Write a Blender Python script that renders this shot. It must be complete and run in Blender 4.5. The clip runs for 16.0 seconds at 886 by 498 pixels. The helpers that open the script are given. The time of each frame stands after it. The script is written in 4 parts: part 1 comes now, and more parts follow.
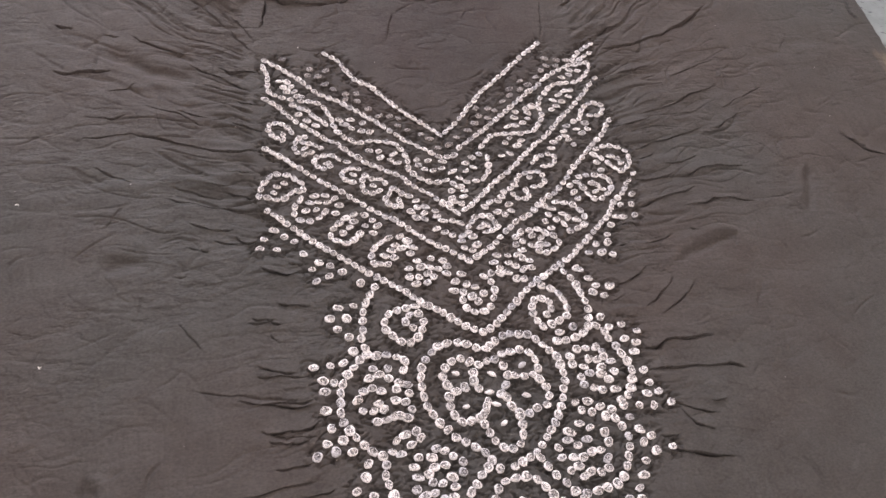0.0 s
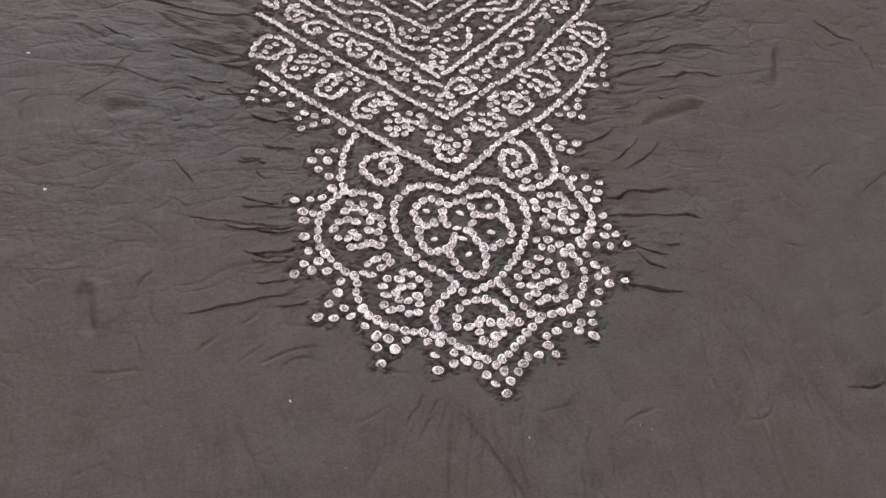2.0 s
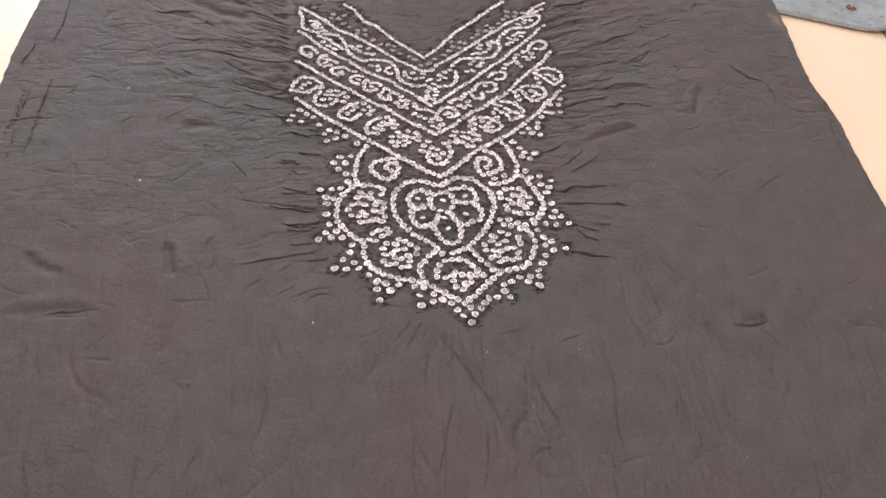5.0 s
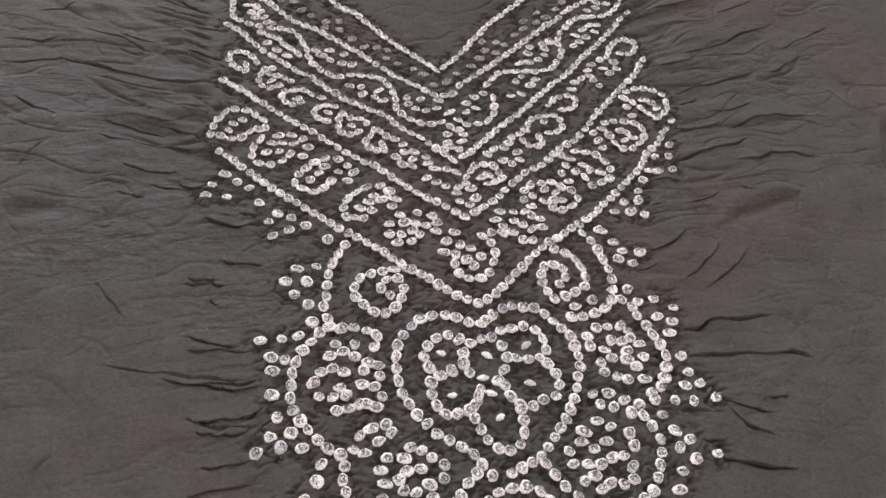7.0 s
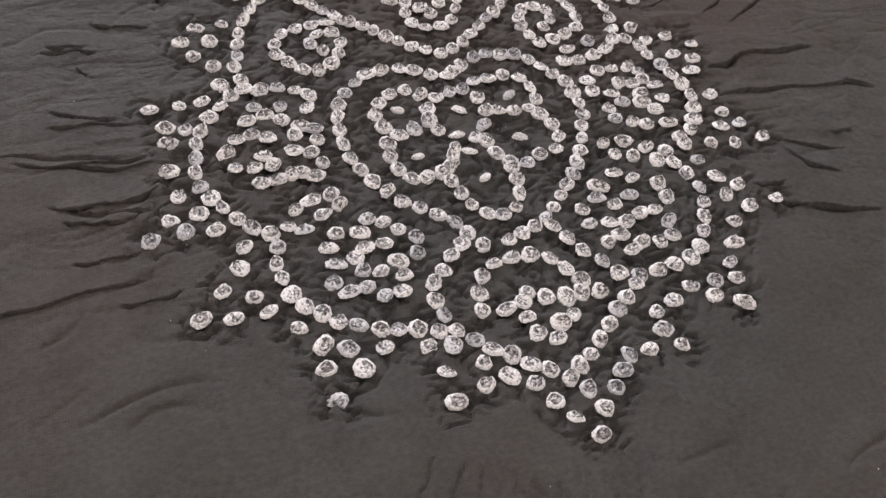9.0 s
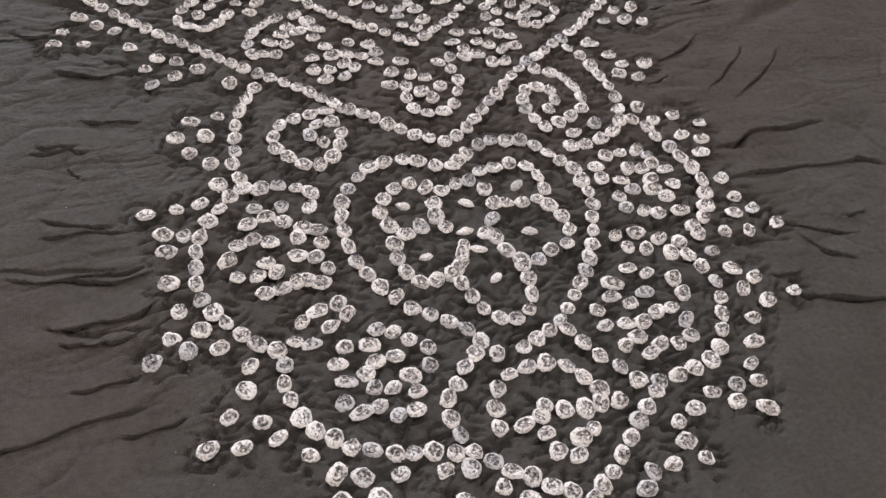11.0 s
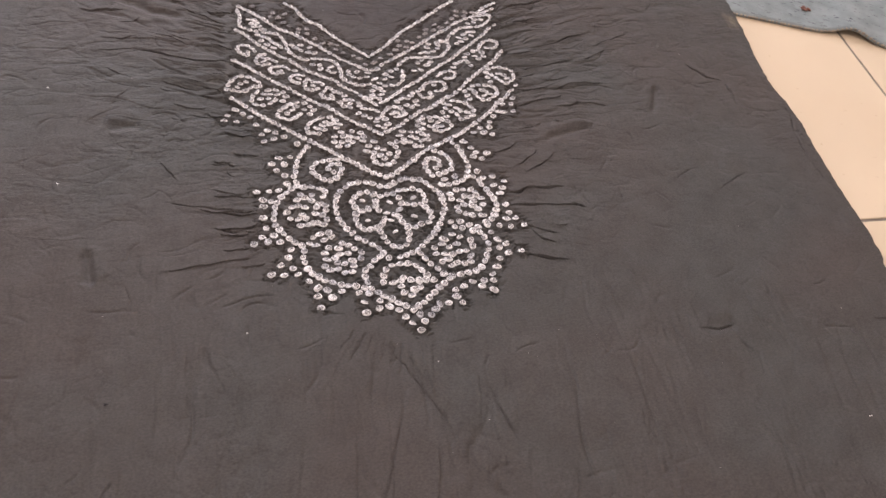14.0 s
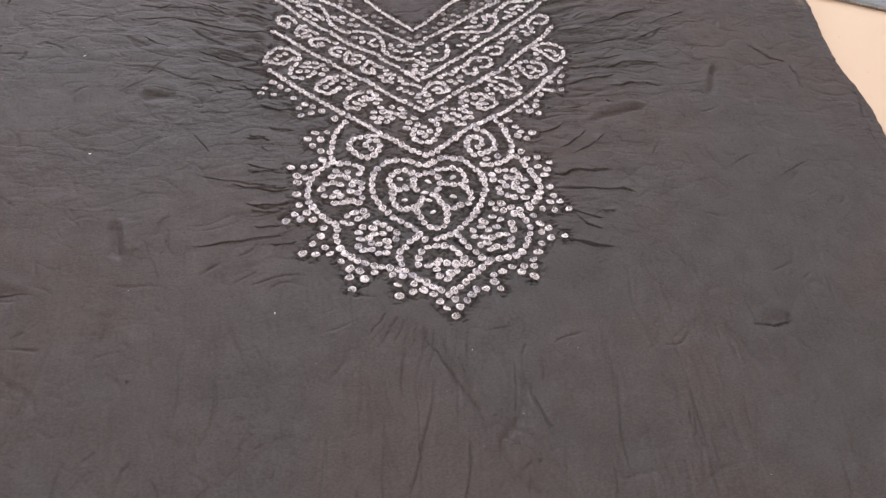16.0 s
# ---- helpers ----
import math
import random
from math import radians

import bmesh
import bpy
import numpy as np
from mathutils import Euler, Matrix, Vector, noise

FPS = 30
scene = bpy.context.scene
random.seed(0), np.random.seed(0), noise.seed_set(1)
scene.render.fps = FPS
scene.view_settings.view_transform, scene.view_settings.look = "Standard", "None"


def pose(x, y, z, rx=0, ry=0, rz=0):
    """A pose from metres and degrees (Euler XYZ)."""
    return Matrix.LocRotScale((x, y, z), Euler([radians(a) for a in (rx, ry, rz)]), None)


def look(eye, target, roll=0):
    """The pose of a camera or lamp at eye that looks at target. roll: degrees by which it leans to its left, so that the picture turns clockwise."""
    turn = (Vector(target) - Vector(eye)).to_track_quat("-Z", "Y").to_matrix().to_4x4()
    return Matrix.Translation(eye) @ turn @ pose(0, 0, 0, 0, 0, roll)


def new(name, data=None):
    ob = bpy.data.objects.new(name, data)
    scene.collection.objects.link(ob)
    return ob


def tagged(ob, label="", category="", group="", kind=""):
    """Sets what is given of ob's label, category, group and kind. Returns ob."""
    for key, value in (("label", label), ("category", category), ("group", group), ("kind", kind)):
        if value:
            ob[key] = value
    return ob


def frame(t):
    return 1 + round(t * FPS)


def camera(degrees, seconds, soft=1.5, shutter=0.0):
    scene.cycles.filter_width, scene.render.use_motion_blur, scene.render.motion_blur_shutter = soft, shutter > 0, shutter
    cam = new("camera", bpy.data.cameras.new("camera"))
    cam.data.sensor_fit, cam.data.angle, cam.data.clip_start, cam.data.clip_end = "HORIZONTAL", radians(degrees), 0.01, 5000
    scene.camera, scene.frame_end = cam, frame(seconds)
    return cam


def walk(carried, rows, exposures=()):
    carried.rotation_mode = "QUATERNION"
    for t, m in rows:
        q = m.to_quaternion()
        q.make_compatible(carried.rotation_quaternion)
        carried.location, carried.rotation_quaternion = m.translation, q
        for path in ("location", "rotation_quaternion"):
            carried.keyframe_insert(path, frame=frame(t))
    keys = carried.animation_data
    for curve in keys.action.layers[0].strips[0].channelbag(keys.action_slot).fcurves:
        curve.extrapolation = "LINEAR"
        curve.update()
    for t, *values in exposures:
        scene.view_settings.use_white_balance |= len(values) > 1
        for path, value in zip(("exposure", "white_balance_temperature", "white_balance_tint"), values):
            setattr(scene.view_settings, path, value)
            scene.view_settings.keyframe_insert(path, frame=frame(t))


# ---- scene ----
cam = camera(55.3, 16.0)
PATH = [
    (0, (-0.197, -0.314, 0.676), (0.218, 0.748, -0.967), 12.7),
    (0.5, (-0.17, -0.224, 0.637), (0.259, 0.822, -1.013), 13.7),
    (0.7, (-0.163, -0.21, 0.624), (0.271, 0.82, -1.035), 14.1),
    (1, (-0.16, -0.218, 0.606), (0.263, 0.805, -1.06), 13.8),
    (1.2, (-0.162, -0.244, 0.6), (0.239, 0.79, -1.064), 12.6),
    (1.5, (-0.168, -0.306, 0.612), (0.218, 0.725, -1.057), 12.3),
    (1.7, (-0.163, -0.355, 0.624), (0.205, 0.673, -1.052), 12.0),
    (2, (-0.17, -0.459, 0.662), (0.184, 0.57, -1.016), 12.1),
    (2.2, (-0.169, -0.536, 0.698), (0.176, 0.503, -0.976), 12.0),
    (2.5, (-0.161, -0.632, 0.745), (0.17, 0.42, -0.923), 11.6),
    (3, (-0.148, -0.769, 0.778), (0.137, 0.281, -0.9), 10.0),
    (3.5, (-0.147, -0.834, 0.786), (0.141, 0.229, -0.884), 9.5),
    (4, (-0.15, -0.849, 0.804), (0.145, 0.244, -0.845), 9.1),
    (4.5, (-0.158, -0.799, 0.823), (0.128, 0.37, -0.774), 8.1),
    (5, (-0.164, -0.719, 0.814), (0.118, 0.488, -0.755), 7.5),
    (5.2, (-0.162, -0.684, 0.806), (0.115, 0.528, -0.76), 7.2),
    (7.3, (-0.132, -0.255, 0.469), (0.225, 0.827, -1.175), 10.9),
    (7.5, (-0.129, -0.262, 0.435), (0.237, 0.828, -1.202), 10.2),
    (8, (-0.126, -0.286, 0.368), (0.278, 0.786, -1.271), 9.8),
    (8.2, (-0.128, -0.306, 0.345), (0.291, 0.778, -1.283), 9.6),
    (10.3, (-0.12, -0.298, 0.318), (0.33, 0.691, -1.361), 9.7),
    (10.5, (-0.12, -0.283, 0.319), (0.337, 0.706, -1.358), 9.9),
    (11, (-0.126, -0.256, 0.339), (0.349, 0.792, -1.297), 9.5),
    (11.5, (-0.135, -0.256, 0.383), (0.365, 0.854, -1.204), 9.8),
    (11.7, (-0.139, -0.268, 0.42), (0.374, 0.868, -1.144), 10.2),
    (12, (-0.148, -0.312, 0.477), (0.369, 0.863, -1.057), 10.0),
    (12.2, (-0.16, -0.349, 0.507), (0.363, 0.855, -1.003), 10.4),
    (12.5, (-0.165, -0.414, 0.545), (0.325, 0.816, -0.953), 9.4),
    (12.7, (-0.171, -0.459, 0.582), (0.317, 0.768, -0.92), 10.0),
    (13, (-0.17, -0.53, 0.635), (0.291, 0.703, -0.87), 10.0),
    (13.5, (-0.175, -0.641, 0.702), (0.239, 0.604, -0.807), 9.6),
    (14, (-0.143, -0.702, 0.738), (0.241, 0.549, -0.775), 9.6),
    (14.5, (-0.139, -0.703, 0.73), (0.22, 0.54, -0.795), 9.9),
    (15, (-0.133, -0.68, 0.726), (0.205, 0.554, -0.811), 9.5),
    (15.5, (-0.118, -0.685, 0.706), (0.181, 0.548, -0.84), 8.4),
    (16, (-0.124, -0.678, 0.704), (0.145, 0.561, -0.843), 7.6),
]
EXPOSURES = [  # seconds, stops, kelvin, tint
    (0, 0.2, 6650, 20), (0.5, 0.14, 6600, 23), (1.0, -0.06, 6450, 19), (1.5, 0.1, 6450, 19), (2.0, 0.2, 6450, 19), (2.5, 0.50, 6450, 18), (3.5, 0.77, 6350, 20),
    (4.2, 0.72, 6350, 20), (5.2, 0.37, 6600, 19), (7.3, -0.04, 6450, 15), (8.2, -0.18, 6500, 14), (10.3, -0.22, 6550, 13),
    (11.5, -0.17, 6600, 13), (12.5, -0.10, 6700, 16), (13.0, 0.02, 6850, 18), (13.5, 0.1, 6700, 20), (14.5, 0.22, 6700, 20),
    (16, 0.25, 6350, 20)]
walk(cam, [(t, look(eye, target, roll)) for t, eye, target, roll in PATH], EXPOSURES)

# ---- light: a plain room with a window, and an unseen fill lamp added overhead ----
world = bpy.data.worlds.new("sky")
scene.world = world
world.use_nodes = True
sky = world.node_tree.nodes.new("ShaderNodeTexSky")
sky.sky_type = "NISHITA"
sky.sun_disc = False
sky.sun_elevation, sky.sun_rotation = radians(45), radians(200)
world.node_tree.nodes["Background"].inputs["Strength"].default_value = 0.1
world.node_tree.links.new(sky.outputs["Color"], world.node_tree.nodes["Background"].inputs["Color"])


def area_lamp(name, m, sx, sy, power, colour):
    data = bpy.data.lights.new(name, "AREA")
    data.shape, data.size, data.size_y = "RECTANGLE", sx, sy
    data.energy, data.color = power, colour
    ob = new(name, data)
    ob.matrix_world = m
    return ob


area_lamp("window_daylight", look((-0.9, 3.98, 1.75), (0, 0, 0.2)), 1.9, 1.4, 150, (0.86, 0.93, 1.0))
# fill with no known fixture, added to even out brightness along the cloth
area_lamp("overhead_fill", look((0.2, -0.2, 2.66), (0.2, -0.2, 0)), 1.2, 0.3, 24, (1.0, 0.92, 0.84))


# ---- materials ----
def nodes_of(name, rough=0.8, metal=0.0):
    m = bpy.data.materials.new(name)
    m.use_nodes = True
    b = m.node_tree.nodes["Principled BSDF"]
    b.inputs["Roughness"].default_value = rough
    b.inputs["Metallic"].default_value = metal
    return m, m.node_tree, b


def tex_noise(tree, coord, scale, detail=4, stretch=None):
    n = tree.nodes.new("ShaderNodeTexNoise")
    n.inputs["Scale"].default_value, n.inputs["Detail"].default_value = scale, detail
    if stretch:
        mp = tree.nodes.new("ShaderNodeMapping")
        mp.inputs["Scale"].default_value = stretch
        tree.links.new(coord, mp.inputs["Vector"])
        coord = mp.outputs["Vector"]
    tree.links.new(coord, n.inputs["Vector"])
    return n.outputs["Fac"]


def ramp(tree, fac, stops):
    r = tree.nodes.new("ShaderNodeValToRGB")
    while len(r.color_ramp.elements) < len(stops):
        r.color_ramp.elements.new(0.5)
    for e, (p, c) in zip(r.color_ramp.elements, stops):
        e.position, e.color = p, (*c, 1)
    tree.links.new(fac, r.inputs["Fac"])
    return r.outputs["Color"]


def mix(tree, a, b, fac, mode="MIX"):
    n = tree.nodes.new("ShaderNodeMix")
    n.data_type, n.blend_type = "RGBA", mode
    for sock, v in ((n.inputs[0], fac), (n.inputs[6], a), (n.inputs[7], b)):
        if isinstance(v, (int, float)):
            sock.default_value = v
        elif isinstance(v, tuple):
            sock.default_value = (*v, 1)
        else:
            tree.links.new(v, sock)
    return n.outputs[2]


def bump(tree, b, height, strength, distance, under=None):
    n = tree.nodes.new("ShaderNodeBump")
    n.inputs["Strength"].default_value, n.inputs["Distance"].default_value = strength, distance
    tree.links.new(height, n.inputs["Height"])
    if under:
        tree.links.new(under, n.inputs["Normal"])
    tree.links.new(n.outputs["Normal"], b.inputs["Normal"])
    return n.outputs["Normal"]


def cloth_material():
    """Dark grey-brown dyed cotton: uneven dye in broad patches, fine slubs, weave and crumple relief."""
    m, t, b = nodes_of("dyed_cotton", 0.75)
    co = t.nodes.new("ShaderNodeTexCoord").outputs["Object"]
    broad = ramp(t, tex_noise(t, co, 3.5, 3), [(0.38, CLOTH_WARM), (0.62, CLOTH_COOL)])
    slub = ramp(t, tex_noise(t, co, 520, 3, (0.7, 1, 1)), [(0.3, (0.80, 0.79, 0.79)), (0.7, (1.18, 1.17, 1.17))])
    mottle = ramp(t, tex_noise(t, co, 28, 5), [(0.3, (0.88, 0.87, 0.86)), (0.7, (1.08, 1.08, 1.08))])
    c = mix(t, mix(t, broad, slub, 1.0, "MULTIPLY"), mottle, 1.0, "MULTIPLY")
    spot = t.nodes.new("ShaderNodeVectorMath")
    spot.operation = "DISTANCE"
    spot.inputs[1].default_value = (0.02, 0.43, 0)
    t.links.new(co, spot.inputs[0])
    ragged = t.nodes.new("ShaderNodeMath")
    ragged.operation = "MULTIPLY_ADD"
    ragged.inputs[1].default_value = 0.10
    t.links.new(tex_noise(t, co, 14, 4), ragged.inputs[0]), t.links.new(spot.outputs["Value"], ragged.inputs[2])
    dye = ramp(t, ragged.outputs[0], [(0.10, (0.80, 0.70, 0.71)), (0.24, (1, 1, 1))])      # a ruddier, stronger patch of dye at the neck
    c = mix(t, c, dye, 1.0, "MULTIPLY")
    worn = t.nodes.new("ShaderNodeVectorMath")
    worn.operation = "DISTANCE"
    worn.inputs[1].default_value = (0.592, 0.345, 0)
    t.links.new(co, worn.inputs[0])
    frayed = t.nodes.new("ShaderNodeMath")
    frayed.operation = "MULTIPLY_ADD"
    frayed.inputs[1].default_value = 0.05
    t.links.new(tex_noise(t, co, 60, 4, (1, 0.4, 1)), frayed.inputs[0]), t.links.new(worn.outputs["Value"], frayed.inputs[2])
    bare = ramp(t, frayed.outputs[0], [(0.030, (0.36, 0.36, 0.36)), (0.044, (0, 0, 0))])     # thin worn selvedge, dye gone
    c = mix(t, c, (0.24, 0.20, 0.14), bare)
    lint = ramp(t, tex_noise(t, co, 330, 1), [(0.835, (0, 0, 0)), (0.85, (1, 1, 1))])
    c = mix(t, c, (0.5, 0.47, 0.44), lint)
    t.links.new(c, b.inputs["Base Color"])
    b.inputs["Specular IOR Level"].default_value = 0.25
    n1 = bump(t, b, tex_noise(t, co, 40, 6), 0.22, 0.004)
    split = t.nodes.new("ShaderNodeSeparateXYZ")
    t.links.new(co, split.inputs[0])
    for scale, stretch, deep, start, end in ((26, (0.42, 1, 1), 0.0021, -0.15, 0.10), (17, (1, 0.22, 1), 0.0019, 0.0, -0.2), (32, (0.8, 1, 1), 0.0008, -9, -8)):
        fold = ramp(t, tex_noise(t, co, scale, 4, stretch), [(0.44, (0, 0, 0)), (0.5, (1, 1, 1)), (0.56, (0, 0, 0))])
        where = t.nodes.new("ShaderNodeMapRange")     # crosswise gathers above, upright folds below
        for k, v in ((1, start), (2, end)):
            where.inputs[k].default_value = v
        t.links.new(split.outputs["Y"], where.inputs[0])
        patchy = ramp(t, tex_noise(t, co, 6, 2), [(0.36, (0.1, 0.1, 0.1)), (0.6, (1, 1, 1))])
        fold = mix(t, mix(t, fold, where.outputs[0], 1.0, "MULTIPLY"), patchy, 1.0, "MULTIPLY")
        n1 = bump(t, b, mix(t, (1.0, 1.0, 1.0), fold, 1.0, "SUBTRACT"), 0.6, deep, n1)
    n1 = bump(t, b, tex_noise(t, co, 70, 5, (1, 0.2, 1)), 0.35, 0.004, n1)
    n2 = bump(t, b, tex_noise(t, co, 160, 3, (1, 0.5, 1)), 0.45, 0.0012, n1)
    n2 = bump(t, b, tex_noise(t, co, 900, 2, (1, 1.6, 1)), 0.5, 0.0006, n2)
    for way in ("X", "Y"):      # warp and weft
        wx = t.nodes.new("ShaderNodeTexWave")
        wx.bands_direction = way
        wx.inputs["Scale"].default_value, wx.inputs["Distortion"].default_value = 330, 1.5
        t.links.new(co, wx.inputs["Vector"])
        n2 = bump(t, b, wx.outputs["Fac"], 0.25, 0.0003, n2)
    return m


def knot_material(name, light, dark, low, high):
    m, t, b = nodes_of(name, 0.85)
    co = t.nodes.new("ShaderNodeTexCoord").outputs["Object"]
    seed = t.nodes.new("ShaderNodeObjectInfo").outputs["Random"]
    isle = t.nodes.new("ShaderNodeNewGeometry").outputs["Random Per Island"]
    both = t.nodes.new("ShaderNodeMath")
    both.operation = "ADD"
    t.links.new(seed, both.inputs[0]), t.links.new(isle, both.inputs[1])
    part_of = t.nodes.new("ShaderNodeMath")
    part_of.operation = "FRACT"
    t.links.new(both.outputs[0], part_of.inputs[0])
    shift = t.nodes.new("ShaderNodeVectorMath")
    shift.operation = "ADD"
    t.links.new(co, shift.inputs[0]), t.links.new(part_of.outputs[0], shift.inputs[1])
    co = shift.outputs["Vector"]
    streak = tex_noise(t, co, 900, 3)
    c = ramp(t, streak, [(low, dark), (high, light)])
    tone = ramp(t, part_of.outputs[0], [(0.0, (0.70, 0.70, 0.74)), (0.25, (1, 0.98, 0.99)), (1.0, (1.0, 0.97, 0.97))])
    t.links.new(mix(t, c, tone, 1.0, "MULTIPLY"), b.inputs["Base Color"])
    bump(t, b, tex_noise(t, co, 600, 3), 0.5, 0.0008)
    return m


def tile_material():
    m, t, b = nodes_of("vitrified_tile", 0.42)
    geo = t.nodes.new("ShaderNodeTexCoord").outputs["Object"]
    base = ramp(t, tex_noise(t, geo, 3.5, 6), [(0.3, (0.57, 0.435, 0.31)), (0.7, (0.62, 0.485, 0.355))])
    speck = ramp(t, tex_noise(t, geo, 60, 2), [(0.22, (0.8, 0.74, 0.68)), (0.3, (1, 1, 1))])
    t.links.new(mix(t, base, speck, 1.0, "MULTIPLY"), b.inputs["Base Color"])
    bump(t, b, tex_noise(t, geo, 14, 2), 0.05, 0.001)
    return m


def plain_material(name, a, c, scale, rough=0.85, relief=0.001):
    m, t, b = nodes_of(name, rough)
    co = t.nodes.new("ShaderNodeTexCoord").outputs["Object"]
    t.links.new(ramp(t, tex_noise(t, co, scale, 5), [(0.35, a), (0.65, c)]), b.inputs["Base Color"])
    bump(t, b, tex_noise(t, co, scale * 6, 4), 0.3, relief)
    return m


def mat_material():
    """Blue-grey woven floor mat with dark slanting flecks."""
    m, t, b = nodes_of("flecked_mat", 0.9)
    co = t.nodes.new("ShaderNodeTexCoord").outputs["Object"]
    base = ramp(t, tex_noise(t, co, 40, 5), [(0.3, (0.16, 0.182, 0.19)), (0.7, (0.225, 0.247, 0.255))])
    fleck = ramp(t, tex_noise(t, co, 290, 2, (0.28, 1, 1)), [(0.64, (0, 0, 0)), (0.70, (1, 1, 1))])
    t.links.new(mix(t, base, (0.06, 0.06, 0.075), fleck), b.inputs["Base Color"])
    bump(t, b, tex_noise(t, co, 300, 4), 0.5, 0.0015)
    return m


CLOTH_WARM, CLOTH_COOL = (0.0640, 0.0535, 0.0510), (0.0590, 0.0560, 0.0550)
COTTON = cloth_material()
WHITE = knot_material("undyed_cotton", (0.87, 0.85, 0.86), (0.30, 0.29, 0.30), 0.34, 0.50)
FAINT = knot_material("half_dyed_cotton", (0.62, 0.58, 0.58), (0.12, 0.11, 0.11), 0.42, 0.62)
CENTRE = knot_material("knot_centre", (0.54, 0.52, 0.53), (0.055, 0.050, 0.055), 0.40, 0.64)
TILE = tile_material()
GROUT = plain_material("grout", (0.16, 0.13, 0.11), (0.24, 0.20, 0.17), 30)
WALL = plain_material("wall_paint", (0.74, 0.72, 0.68), (0.80, 0.78, 0.74), 3, 0.9, 0.0005)
CEILING = plain_material("ceiling_paint", (0.80, 0.80, 0.78), (0.84, 0.84, 0.82), 3, 0.9, 0.0005)
FRAME = plain_material("window_frame_paint", (0.55, 0.52, 0.48), (0.62, 0.59, 0.55), 6, 0.5, 0.0003)
MAT = mat_material()
HEM = plain_material("mat_stitching", (0.20, 0.16, 0.13), (0.32, 0.27, 0.22), 120)
STAIN = plain_material("rust_brown_fluff", (0.10, 0.035, 0.025), (0.17, 0.06, 0.04), 200)
BLACK_LINT = plain_material("black_lint", (0.008, 0.008, 0.008), (0.02, 0.018, 0.018), 200)
LINT = plain_material("pale_lint", (0.6, 0.58, 0.55), (0.75, 0.73, 0.7), 200)


# ---- mesh helpers ----
def part(name, bm, material, parent=None, label=""):
    me = bpy.data.meshes.new(name)
    bm.to_mesh(me)
    bm.free()
    me.materials.append(material)
    ob = new(name, me)
    ob.parent = parent
    return tagged(ob, label)


def box(bm, x0, y0, z0, x1, y1, z1, bevel=0.0):
    r = bmesh.ops.create_cube(bm, size=1.0)
    vs = r["verts"]
    bmesh.ops.scale(bm, verts=vs, vec=(x1 - x0, y1 - y0, z1 - z0))
    bmesh.ops.translate(bm, verts=vs, vec=((x0 + x1) / 2, (y0 + y1) / 2, (z0 + z1) / 2))
    if bevel:
        edges = list({e for v in vs for e in v.link_edges})
        bmesh.ops.bevel(bm, geom=edges, offset=bevel, segments=2, affect="EDGES", profile=0.6)


def structure(name, boxes, material, label):
    bm = bmesh.new()
    for b in boxes:
        box(bm, *b)
    return tagged(part(name, bm, material), label, kind="structure")


# ---- the room ----
FLOOR_Z = -0.010
X0, X1, Y0, Y1, ZC = -1.95, 2.25, -2.3, 4.0, 2.7
floor = structure("floor", [(X0, Y0, -0.06, X1, Y1, FLOOR_Z - 0.0015)], GROUT, "floor bed of brown-grey grout under the tiles")
structure("wall_north", [(X0 - 0.15, Y1, -0.06, X1 + 0.15, Y1 + 0.15, 0.95), (X0 - 0.15, Y1, 2.5, X1 + 0.15, Y1 + 0.15, ZC),
                         (X0 - 0.15, Y1, 0.95, -1.90, Y1 + 0.15, 2.5), (0.10, Y1, 0.95, X1 + 0.15, Y1 + 0.15, 2.5)], WALL,
          "plain off-white painted wall with a window opening")
structure("wall_south", [(X0 - 0.15, Y0 - 0.15, -0.06, X1 + 0.15, Y0, ZC)], WALL, "plain off-white painted wall")
structure("wall_east", [(X1, Y0, -0.06, X1 + 0.15, Y1, ZC)], WALL, "plain off-white painted wall")
structure("wall_west", [(X0 - 0.15, Y0, -0.06, X0, Y1, ZC)], WALL, "plain off-white painted wall")
structure("ceiling", [(X0 - 0.15, Y0 - 0.15, ZC, X1 + 0.15, Y1 + 0.15, ZC + 0.12)], CEILING, "plain white ceiling")
structure("window_1", [(-1.90, Y1 + 0.05, 0.95, -1.85, Y1 + 0.10, 2.5), (0.05, Y1 + 0.05, 0.95, 0.10, Y1 + 0.10, 2.5),
                       (-1.85, Y1 + 0.05, 0.95, 0.05, Y1 + 0.10, 1.0), (-1.85, Y1 + 0.05, 2.45, 0.05, Y1 + 0.10, 2.5)], FRAME,
          "painted window frame letting in daylight")



# ---- the cloth: pattern first, since it puckers the weave ----
KNOTS = []      # (motif, x, y, angle, length along, width across, solid)
rng = random.Random(7)


